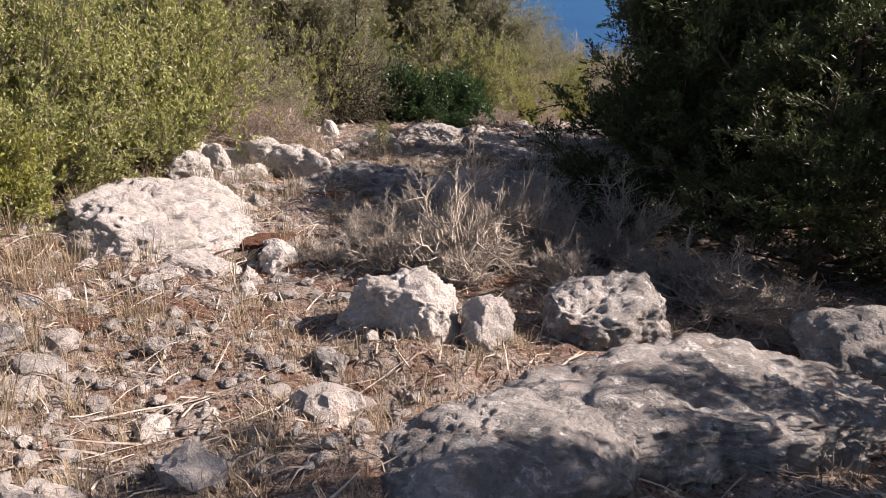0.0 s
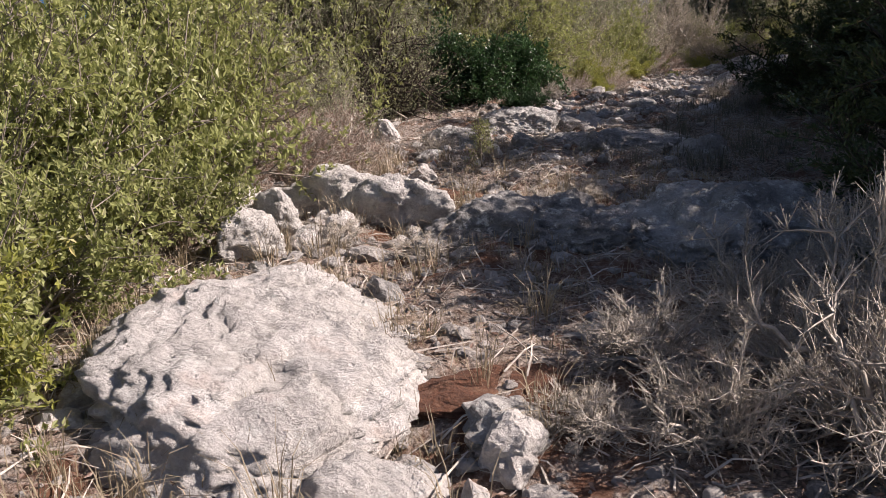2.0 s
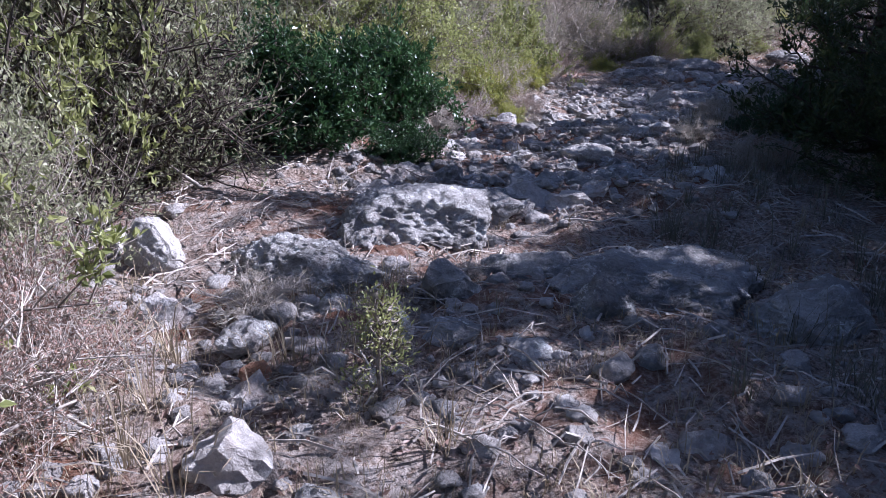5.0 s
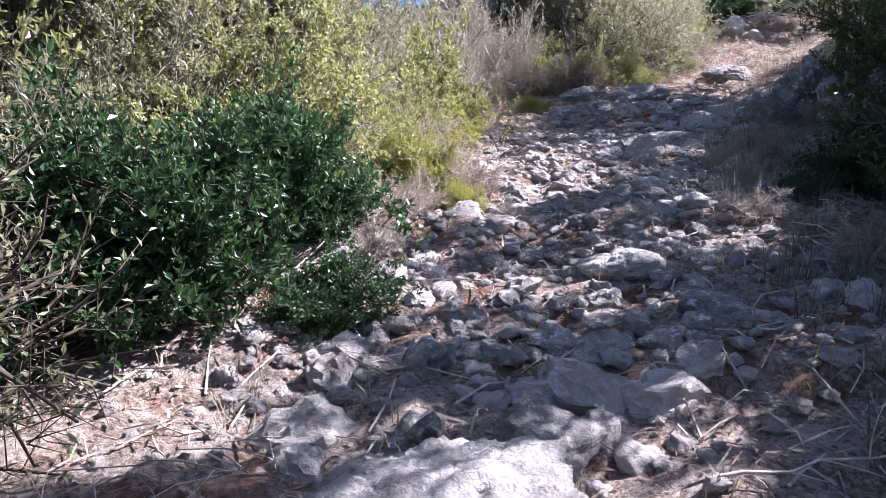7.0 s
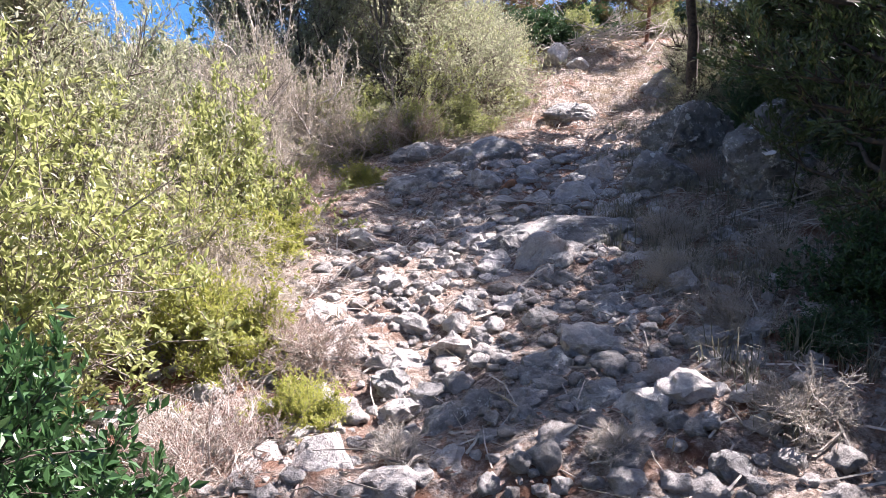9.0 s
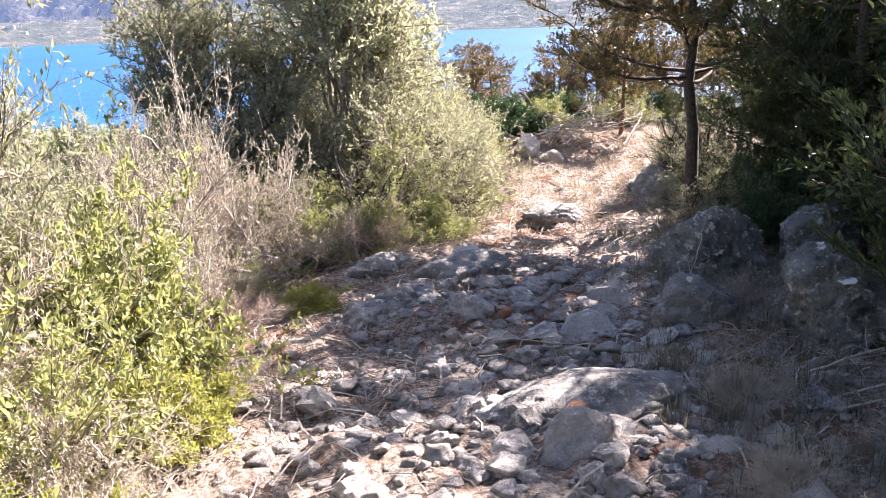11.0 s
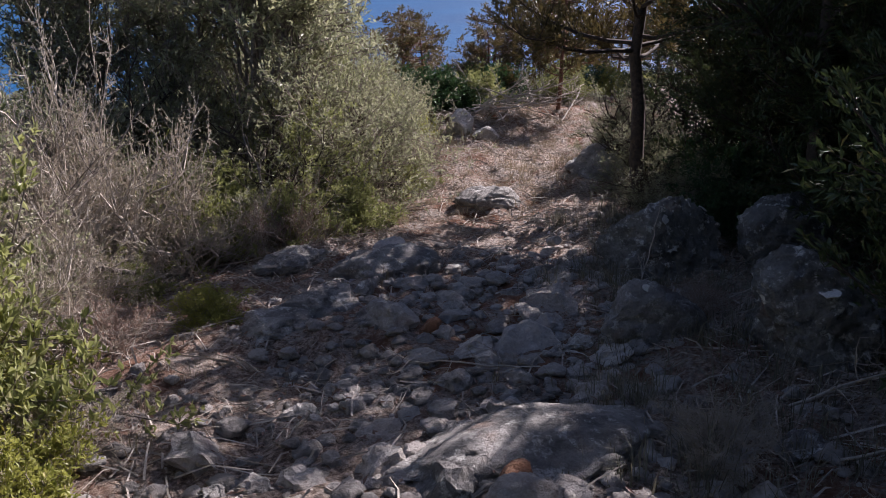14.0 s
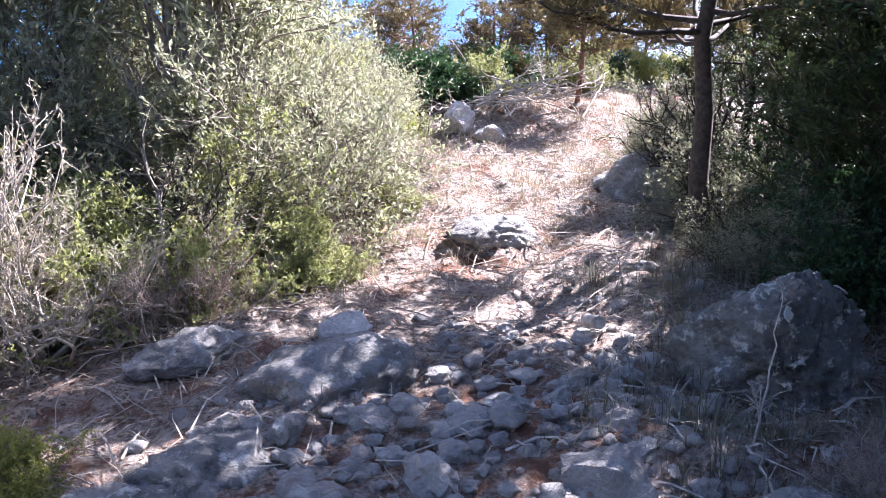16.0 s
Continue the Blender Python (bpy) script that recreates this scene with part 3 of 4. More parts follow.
rock("boulder", 59, 0.06, 3.08, 0.1, 0.07, 0.07, "small pale limestone boulder behind a sapling", 20, 0.3, 4)
rock("boulder", 40, 0.5, 4.75, 0.16, 0.14, 0.1, "low grey limestone boulder in the trail", 0, 0.1, 4, ROCK_GREY_SHADE)
rock("limestone_slab", 60, 1.22, 6.12, 0.17, 0.12, 0.09, "pale flat limestone slab lying in the trail", 5, 0.3, 5, rough=0.1)
rock("limestone_slab", 61, 2.38, 8.62, 0.2, 0.14, 0.12, "worn pale limestone slab beside a rust red stone", 20, 0.1, 5, rough=0.1)
rock("limestone_slab", 11, 2.67, 9.01, 0.56, 0.24, 0.1, "low smooth brownish limestone slab in the trail", -16, -0.05, 5, ROCK_GREY_SHADE, 0.06, fine=0.01)
rock("boulder", 12, 4.97, 10.57, 0.4, 0.3, 0.3, "limestone boulder darkened by shade, with white lichen, under a juniper", -30, 0.45, 6, ROCK_DEEP_SHADE)
rock("boulder", 13, 4.4, 9.07, 0.4, 0.27, 0.28, "limestone boulder darkened by shade, with crusty white lichen", -10, 0.4, 6, ROCK_DEEP_SHADE)
rock("boulder", 14, 5.5, 10.05, 0.3, 0.28, 0.3, "dark rough limestone boulder in deep shade", 20, 0.45, 6, ROCK_DEEP_SHADE)
rock("boulder", 15, 3.88, 9.64, 0.27, 0.2, 0.17, "small grey limestone boulder in dry grass", 0, 0.35, 5, ROCK_GREY_SHADE)
rock("boulder", 16, 5.22, 13, 0.34, 0.24, 0.1, "pale flat-topped limestone rock in the trail", -25, 0.0, 5, ROCK_GREY_SHADE)
rock("boulder", 41, 3.32, 11.47, 0.36, 0.26, 0.12, "low rounded grey limestone rock at the edge of the trail", -20, 0.3, 5, ROCK_GREY_SHADE, fine=0.015)
rock("boulder", 42, 2.77, 11.06, 0.28, 0.16, 0.09, "flat pale limestone rock at the edge of the trail", 15, 0.1, 5, ROCK_GREY_SHADE, rough=0.18)
rock("boulder", 43, 6.97, 13.3, 0.4, 0.34, 0.26, "domed grey limestone boulder beside a juniper trunk", 0, 0.5, 5, ROCK_GREY_SHADE)
rock("boulder", 44, 6.82, 15.4, 0.16, 0.13, 0.1, "small white limestone rock at the edge of the clearing", 0, 0.6, 4)
rock("boulder", 45, 6.67, 15.75, 0.2, 0.15, 0.17, "white and grey limestone rock under dead branches", 40, 0.5, 4)
rock("boulder", 46, 3.62, 11.88, 0.14, 0.12, 0.1, "small round limestone rock beside a shrub", 40, 0.5, 4)


# ---- shrubs ----
def kind_of_bush(*a, x=0, y=0, turn=0, size=1.0, **k):
    return put(shrub(*a, **k), x, y, turn, size)


mastic = kind_of_bush("mastic_bush", 21, 0.85, 0.8, 0.95, L_MASTIC, BARKD, "dense dark green mastic bush in shade", "bush", 32, 8, 7, 9, 0.05, 0.024, x=-0.85, y=6.05)
light = kind_of_bush("green_shrub", 22, 1.0, 1.0, 1.1, L_LIGHT, BARK, "sunlit olive green shrub with small leaves", "bush", 32, 8, 7, 9, 0.046, 0.024, x=-1.31, y=-0.81, size=0.85)
yell = kind_of_bush("yellow_green_shrub", 23, 1.0, 1.0, 0.75, L_YELLOW, BARK, "sunlit low shrub with bright yellow green leaves", "bush", 30, 8, 7, 9, 0.05, 0.02, x=0.62, y=10.45, turn=0, size=0.8)
grey_s = kind_of_bush("dry_shrub", 24, 1.0, 1.0, 0.8, L_GREY, DEAD, "dry grey twiggy shrub in the sun", "bush", 34, 9, 9, 5, 0.022, 0.009, twig=0.13, x=2.32, y=12.49, size=0.85)
pink_s = kind_of_bush("dry_shrub", 27, 0.8, 0.8, 0.55, L_PINK, DEAD, "dry reddish brown twiggy shrub", "bush", 30, 8, 9, 4, 0.022, 0.009, twig=0.12, x=-1.48, y=1.93, spiky=0.6)
olive = kind_of_bush("wild_olive", 25, 0.9, 0.85, 3.1, L_OLIVE, BARK, "wild olive tree with silvery leaves and bare lower stems", "tree", 20, 13, 9, 8, 0.06, 0.02, 0.2, 0.85, 0.024, 0.72, 0.5, x=3.62, y=14.5, size=1.22)
tangle = kind_of_bush("tangled_shrub", 26, 1.1, 1.1, 1.7, L_OLIVE, BARK, "tangled twiggy shrub with sparse grey green leaves", "bush", 34, 9, 8, 6, 0.04, 0.016, 0.2, x=3.92, y=13.8, size=1.1)
big_l = kind_of_bush("green_shrub", 61, 1.6, 1.5, 1.75, L_LIGHT, BARK, "tall sunlit olive green shrub with fine twigs", "bush", 44, 10, 8, 8, 0.045, 0.022, x=-2.56, y=2.2, turn=150)
fill_a = kind_of_bush("green_shrub", 28, 1.0, 1.0, 1.0, L_LIGHT, BARK, "olive green scrub bush on the slope", "bush", 22, 6, 5, 12, 0.075, 0.038, x=-4.12, y=2.75, size=1.5)
fill_b = kind_of_bush("grey_green_shrub", 29, 1.0, 1.0, 1.0, L_OLIVE, BARK, "grey green scrub bush on the slope", "bush", 22, 6, 5, 12, 0.08, 0.034, x=-4.42, y=6.63, size=1.5)
fill_c = kind_of_bush("dry_shrub", 30, 1.0, 1.0, 0.8, L_GREY, DEAD, "pale dry scrub bush on the slope", "bush", 24, 7, 6, 7, 0.05, 0.02, x=-2.56, y=9.5, size=1.2)

juni = put(juniper("juniper", 11, 2.5, 1.2, L_JUNI, "dark green juniper with dense low branches in shade", 0.0, n1=46, tips=16), 4.32, 0.58, 20)
jtall = put(juniper("juniper", 14, 3.3, 1.15, L_JUNI, "tall dark juniper with low branches beside the trail", 0.0, n1=46, tips=13, stretch=1.1, leaf_n=44), 3.2, 5.81, 20)
jopen = put(juniper("juniper", 12, 3.6, 1.35, L_JUNIO, "tall juniper with golden brown tips and a bare trunk", 0.34, 0.07, 60, tips=17, stretch=1.15), 6.27, 12.13, 0)
jdark = put(juniper("juniper", 15, 3.8, 1.5, L_JUNI, "dark spreading juniper with a bare lower trunk in shade", 0.3, 0.08, 50, tips=17), 6.37, 10.55, 40)
thicket = kind_of_bush("bare_thicket", 62, 1.0, 0.9, 1.9, L_OLIVE, BARKD, "dark twiggy thicket with few leaves in shade", "bush", 22, 9, 8, 2, 0.045, 0.018, 0.2, thick=0.026, x=-1.71, y=4.97)
far_j = put(juniper("juniper", 13, 2.0, 0.75, L_JUNIO, "young sunlit juniper with a bare brown trunk", 0.25, 0.035, 30, BARKR, 12, 1.3, 20), 8.62, 16.2, 0)

# left of the trail, from the start
for p, x, y, turn, s, z in [
    (light, -2.05, 0.76, 70, 1.15, 1.2), (big_l, -2.62, 0.38, 80, 0.85, 1.0), (tangle, -1.77, 3.35, 100, 0.7, 1.1), (tangle, -3.42, 4.97, 100, 1.4, 1.2), (light, -1.55, -2.49, 40, 1.0, 1.0), (tangle, -2.88, 3.26, 210, 1.1, 1.2),
    (pink_s, -1.09, 2.48, 100, 0.8, 1.0), (pink_s, -1.84, 2.53, 200, 1.0, 1.2), (pink_s, -1.58, 1.4, 270, 0.7, 1.0), (grey_s, -1.85, 3.6, 30, 0.7, 1.3),
    (grey_s, -2.33, 4.36, 130, 0.8, 1.2), (olive, -1.9, 5.6, 60, 0.85, 0.85), (olive, -2.72, 4.76, 160, 1.0, 0.8), (tangle, -2.22, 6.73, 0, 1.1, 1.15), (tangle, -1.34, 8.1, 90, 0.9, 1.1), (tangle, -2.42, 4.97, 70, 0.8, 1.1), (tangle, -1.71, 5.07, 170, 0.55, 1.2),
    (mastic, -0.29, 6.89, 90, 0.85, 1.1), (mastic, -0.1, 5.91, 200, 0.4, 0.9), (mastic, -1.42, 6.84, 190, 0.9, 1.1), (pink_s, 0.32, 7.24, 20, 0.45, 0.9), (mastic, -0.94, 7.88, 250, 0.8, 0.9),
    (grey_s, -0.08, 8.59, 50, 0.8, 1.0), (yell, 0.5, 8.33, 80, 0.5, 1.1), (yell, 0.04, 9.21, 160, 0.75, 1.1), (yell, 0.88, 9.59, 300, 0.5, 1.0),
    (grey_s, 1.17, 9.88, 10, 0.4, 0.8), (grey_s, 0.7, 8.71, 150, 0.45, 0.9), (yell, -0.88, 10.35, 200, 1.1, 1.1), (pink_s, 1.62, 11.27, 60, 0.6, 1.0),
    (yell, 2.15, 11.35, 30, 0.3, 0.9), (light, 2.2, 13.1, 240, 0.74, 1.0), (light, 3.62, 12.95, 40, 0.5, 1.0), (light, 1.75, 12.1, 40, 0.35, 1.0), (light, 2.32, 13.4, 100, 0.7, 0.9), (grey_s, 1.22, 12.59, 200, 1.2, 1.3),
    (pink_s, 1.9, 12.5, 300, 0.45, 1.0), (grey_s, 0.22, 12.8, 300, 1.25, 1.25), (tangle, 4.92, 15, 90, 0.8, 0.9), (tangle, 3.02, 14.2, 220, 0.85, 0.85),
    (tangle, 5.62, 16.3, 180, 0.75, 0.85), (light, 4.92, 14.3, 20, 0.45, 0.9), (light, 3.62, 12.9, 120, 0.55, 0.9), (olive, 2.12, 15.2, 120, 0.95, 1.0),
    (olive, 4.62, 16.2, 220, 0.8, 0.85), (pink_s, 4.02, 13.1, 10, 0.5, 0.8), (pink_s, 5.62, 15, 120, 0.5, 0.8), (yell, 5.92, 15.6, 60, 0.4, 1.2), (yell, 0.72, 7.55, 70, 0.22, 1.2)]:
    again(p, x, y, turn, s, z)
for p, x, y, turn, s, z in [
    (yell, -0.91, 8.77, 20, 0.9, 1.1), (olive, -1.14, 8.96, 40, 0.8, 0.95), (olive, -2.18, 8.59, 140, 0.9, 0.95), (tangle, -0.27, 9.78, 10, 0.8, 1.0), (tangle, -1.88, 10.35, 10, 1.2, 1.1), (tangle, 0.92, 13.2, 10, 0.75, 0.8), (grey_s, 0.64, 9.21, 90, 0.6, 1.0), (light, -1.56, 9.4, 10, 1.3, 1.25), (grey_s, -0.88, 11.78, 70, 1.3, 1.1), (light, 0.22, 11.47, 140, 0.95, 1.25), (light, 1.02, 13.9, 60, 1.1, 1.3),
    (grey_s, 1.32, 11.88, 260, 0.75, 1.0), (tangle, -0.38, 14.2, 60, 1.2, 1.1), (tangle, 1.22, 14.6, 160, 0.7, 0.8), (grey_s, 2.22, 14.3, 160, 0.8, 1.1), (pink_s, 0.91, 8.03, 90, 0.4, 0.8), (pink_s, 3.12, 12.59, 190, 0.7, 1.2),
    (light, 0.62, 15.8, 160, 0.9, 1.0), (tangle, 2.62, 13, 60, 0.6, 0.7), (grey_s, 4.32, 14, 10, 0.6, 1.0), (light, 5.62, 17, 10, 0.8, 1.0), (yell, -2.07, 8.52, 10, 1.1, 1.2), (fill_b, -1.74, 7.95, 40, 0.9, 1.0)]:
    again(p, x, y, turn, s, z)
for p, x, y, turn, s, z in [(thicket, -2.31, 5.91, 90, 1.0, 1.0), (thicket, -1.59, 4.08, 200, 0.6, 0.9), (thicket, -2.44, 3.98, 130, 0.9, 1.0), (thicket, 3.22, 13.3, 40, 0.75, 0.75), (thicket, 4.32, 14, 160, 0.8, 0.8), (thicket, 2.42, 14.3, 250, 0.9, 0.9)]:
    again(p, x, y, turn, s, z)
# right of the trail; some junipers stand unseen, added to cast shade on it
for p, x, y, turn, s, z in [
    (jdark, 6, 8.71, 100, 0.9, 0.95), (juni, 8.92, 11.88, 210, 0.8, 0.75), (mastic, 7.32, 10.96, 10, 0.8, 1.0), (mastic, 6.73, 9.59, 60, 0.7, 1.0), (light, 9.32, 13.4, 0, 0.8, 0.9), (mastic, 8.72, 12.9, 0, 0.8, 0.9), (tangle, 7.32, 12.8, 20, 0.55, 0.7), (thicket, 6.57, 12.39, 20, 0.5, 0.75), (thicket, 6.92, 11.78, 120, 0.6, 0.75), (thicket, 6.02, 11.72, 250, 0.35, 0.8),
    (juni, 3.12, 1.29, 120, 0.9, 1.0), (juni, 4.62, 1.87, 80, 1.0, 1.05), (juni, 4.36, 2.42, 200, 1.0, 1.0), (juni, 4.43, 3.35, 100, 0.95, 0.95), (juni, 3.46, 2.53, 10, 0.55, 0.8), (jopen, 5.05, 3.7, 100, 0.95, 0.72), (jopen, 4.58, 4.55, 200, 1.05, 0.95), (jopen, 4.79, 6.01, 300, 1.1, 0.79), (jtall, 3.87, 7.72, 60, 0.9, 0.95),
    (juni, 5.78, -2.95, 250, 1.0, 1.0), (jopen, 9.52, 13.7, 10, 0.65, 0.7), (juni, 5.52, 8.59, 100, 0.75, 0.85), (juni, 6.24, 9.35, 80, 1.05, 1.1), (juni, 6.72, 10.65, 170, 1.1, 1.05), (jtall, 7.44, 9.31, 70, 1.1, 1.05), (juni, 7.62, 11.88, 170, 0.9, 0.9),
    (juni, 8.22, 11.37, 230, 0.8, 0.8), (juni, 8.02, 12.59, 130, 0.7, 0.8), (juni, 5.81, 8.65, 190, 0.9, 0.95), (juni, 6.75, 8.33, 20, 0.9, 0.9),
    (tangle, 6.62, 12.29, 60, 0.6, 0.8), (tangle, 6.02, 11.27, 150, 0.45, 0.7), (tangle, 7.62, 13.7, 10, 0.65, 0.9), (juni, 10.92, 14.2, 30, 0.6, 0.6),
    (mastic, 4.73, 8.52, 30, 0.4, 0.8), (mastic, 2.58, 6.94, 200, 0.25, 0.7), (pink_s, 2.49, 5.91, 10, 0.35, 0.7), (grey_s, 3.22, 8.59, 10, 0.35, 0.7), (grey_s, 2.66, 7.88, 10, 0.3, 0.7), (pink_s, 4.43, 9.78, 10, 0.35, 0.9), (juni, 3.29, 5.18, 30, 0.6, 0.8)]:
    again(p, x, y, turn, s, z)
# behind the clearing
for x, y, turn, s, z in [
    (8.2, 17.4, 40, 0.8, 0.95), (7.3, 17.8, 90, 0.95, 0.9), (6.6, 18.6, 140, 0.95, 0.95), (9.6, 18.0, 200, 0.95, 1.0), (11.4, 17.9, 260, 1.0, 1.0),
    (8.9, 18.2, 300, 1.05, 1.0), (7.9, 19.6, 10, 1.1, 1.05), (10.5, 18.4, 60, 1.1, 1.0), (11.6, 17.2, 120, 1.0, 1.1), (5.7, 19.5, 160, 0.9, 0.95)]:
    again(far_j, x, y, turn, 0.9 * s, 0.8 * z)
for x, y, turn, s, p in [(8.2, 17.2, 0, 0.85, mastic), (9.2, 17.2, 80, 0.8, light), (7.6, 17.1, 0, 0.7, light), (6.9, 16.9, 0, 0.8, mastic), (10.7, 17.4, 0, 0.7, yell), (5.9, 17.6, 0, 0.9, tangle), (7.3, 16.7, 50, 0.55, mastic), (10.0, 17.6, 170, 0.7, mastic), (12.2, 16.6, 20, 0.8, light)]:
    again(p, x, y, turn, s, 0.9)
# scrub that covers the slope
rs = random.Random(7)
count = 0
for k in range(900):
    x, y = rs.uniform(-13, 16), rs.uniform(-5, 36)
    tx = np.interp(y, [p[1] for p in TRAIL[1:]], [p[0] for p in TRAIL[1:]])
    off = x - tx
    if y < 20 and ((-2.9 if y < 8 else -2.2) < off < (5.5 if y < 11 else 3.3) or off > 8) or y > 20 and off > 12 or y > 16.5 and 4.5 < x < 9 and y < 19.5:
        continue
    if off < -7 and y < 5:
        continue
    p = rs.choice((fill_a, fill_b, fill_b, fill_c, fill_a))
    again(p, x, y, rs.uniform(0, 360), rs.uniform(0.8, 1.5) * (0.6 if y > 8 and -4 < off < 6 else 1), rs.uniform(0.7, 1.0))
    count += 1
    if count > 135:
        break

# tall scrub that closes the view on the seaward side, and the dark wood inland
for p, x, y, turn, s, z in [
    (olive, -1.5, 8.4, 30, 0.9, 1.1), (olive, -0.75, 9.1, 130, 0.9, 1.05), (olive, -0.15, 9.6, 10, 0.72, 0.95), (big_l, -0.15, 9.3, 70, 0.8, 1.1), (big_l, -0.9, 8.0, 170, 0.85, 1.1), (tangle, -0.4, 8.9, 210, 0.9, 1.05), (big_l, -1.2, 9.9, 20, 0.85, 1.0), (tangle, 0.1, 10.4, 80, 0.9, 1.35), (tangle, 0.0, 11.6, 180, 0.85, 1.3),
    (grey_s, 0.0, 9.9, 140, 1.0, 1.5), (tangle, 0.9, 11.6, 300, 0.75, 1.0), (grey_s, 1.7, 12.5, 10, 1.1, 1.6), (tangle, 1.6, 12.9, 170, 0.8, 1.05), (big_l, 0.2, 12.6, 230, 0.7, 0.95),
    (light, 0.7, 10.6, 15, 0.9, 1.3), (grey_s, 1.0, 10.9, 15, 0.7, 1.6), (light, -3.2, 7.6, 15, 1.6, 1.5), (big_l, -3.0, 6.6, 15, 1.2, 1.1), (olive, -3.3, 6.2, 300, 1.1, 0.95), (olive, -2.4, 7.4, 200, 1.0, 0.85),
    (big_l, 3.3, 13.9, 100, 0.75, 1.0), (tangle, 2.9, 14.6, 30, 1.1, 1.1), (olive, 3.2, 15.4, 20, 0.95, 0.9), (tangle, 4.4, 15.0, 130, 1.0, 1.1), (olive, 5.2, 16.9, 210, 0.9, 0.75),
    (big_l, 4.6, 16.4, 310, 0.9, 1.1), (tangle, 5.5, 15.7, 40, 0.7, 1.0), (big_l, -2.6, 1.9, 60, 1.05, 1.5), (olive, -2.9, 3.4, 60, 1.2, 1.0), (big_l, -2.7, 4.6, 60, 1.1, 1.4), (big_l, -3.2, 0.4, 160, 1.1, 1.4), (olive, -1.9, 4.9, 260, 0.75, 0.9), (thicket, -1.5, 5.3, 60, 0.8, 1.0),
    (pink_s, -1.5, 2.1, 60, 0.9, 1.1), (pink_s, -1.35, 2.9, 160, 0.8, 1.0), (light, -1.45, 0.1, 200, 0.8, 1.1), (big_l, -2.1, -0.6, 200, 0.9, 1.25), (yell, -1.3, -1.4, 90, 0.75, 1.3)]:
    again(p, x, y, turn, s, z)
# inland wood; unseen junipers among these are added to shade slabs and trail
for p, x, y, turn, s, z in [
    (light, 3.0, 12.85, 30, 0.62, 1.05), (light, 2.5, 13.0, 130, 0.75, 1.1), (yell, 3.3, 13.1, 200, 0.45, 1.1), (juni, 3.3, 2.2, 20, 0.8, 0.72), (juni, 3.4, 3.6, 140, 0.8, 0.75), (juni, 3.3, 5.0, 240, 0.7, 0.8), (juni, 3.4, 0.9, 310, 0.9, 0.85), (juni, 4.1, 0.0, 100, 0.9, 0.75), (juni, 5.3, -0.2, 200, 0.95, 0.85), (jtall, 5.6, -2.2, 200, 0.85, 1.1), (juni, 3.8, 6.2, 80, 0.8, 0.8),
    (jtall, 4.0, 2.6, 70, 0.85, 0.85), (jtall, 5.6, 1.6, 250, 0.9, 0.9), (jtall, 4.6, 4.9, 250, 0.8, 0.75), (jtall, 5.0, 6.6, 10, 0.9, 0.8),
    (juni, 5.3, 7.6, 60, 0.95, 1.0), (juni, 5.9, 9.0, 160, 0.9, 0.95), (juni, 6.6, 10.0, 300, 0.9, 0.95), (juni, 7.1, 11.2, 20, 0.9, 0.95), (jtall, 6.7, 8.9, 120, 1.1, 1.1), (jtall, 7.9, 10.6, 220, 1.1, 1.1),
    (mastic, 6.5, 11.3, 20, 0.7, 1.0), (mastic, 7.0, 12.4, 140, 0.65, 1.1), (mastic, 5.9, 10.9, 240, 0.5, 1.0), (mastic, 3.1, 7.1, 240, 0.55, 0.9), (mastic, 4.9, 8.6, 100, 0.6, 0.9), (juni, 8.1, 13.3, 220, 0.75, 0.9), (thicket, 7.1, 12.9, 220, 0.7, 0.9)]:
    again(p, x, y, turn, s, z)

# small plants by the trail
sprig = put(juniper("juniper_sapling", 51, 0.42, 0.15, L_LIGHT, "small bright green juniper sapling in the trail", 0.02, 0.006, 18, BARK, 5, 0.42, 11), 0.07, 2.62)
sprig["category"] = "sapling"
twiggy = kind_of_bush("dead_shrub", 52, 0.45, 0.4, 0.75, L_GREY, DEAD, "bare grey twiggy shrub with pale tips", "bush", 26, 8, 8, 2, 0.016, 0.006, twig=0.1, thick=0.016, spiky=0.9, x=2.05, y=-0.87)
for x, y, turn, s, z in [(2.1, -1.2, 60, 0.9, 0.9), (2.75, -1.1, 160, 0.6, 0.7), (3.6, -0.9, 160, 1.1, 0.55), (1.6, -1.05, 200, 0.7, 0.8), (1.9, -0.8, 60, 0.7, 0.8), (2.5, -0.6, 120, 0.8, 0.9), (3.3, -0.7, 200, 0.95, 0.6), (4.0, -1.1, 10, 0.8, 0.5), (1.35, -0.6, 250, 0.7, 0.6), (1.75, -0.2, 20, 0.7, 0.8), (2.3, 0.0, 90, 0.9, 0.9), (1.2, -1.1, 160, 0.5, 0.5), (2.9, -0.1, 10, 0.9, 0.9),
                         (0.93, 1.62, 300, 0.4, 0.5), (-0.35, 0.65, 70, 0.45, 0.4), (0.2, 0.5, 190, 0.45, 0.35), (0.75, 1.5, 40, 0.5, 0.3), (0.93, 7.05, 80, 0.3, 0.5), (1.52, 6.74, 200, 0.28, 0.55), (-0.5, 3.3, 10, 0.5, 0.45), (4.5, 8.5, 60, 0.7, 0.6), (2.3, 5.9, 10, 0.5, 0.6), (3.3, 7.8, 100, 0.6, 0.5), (0.35, 3.7, 210, 0.3, 0.4), (2.1, 6.6, 210, 0.45, 0.6), (2.5, 7.3, 110, 0.45, 0.7), (0.3, 7.5, 110, 0.4, 0.6), (0.1, 6.6, 310, 0.45, 0.6)]:
    again(twiggy, x, y, turn, s, z)


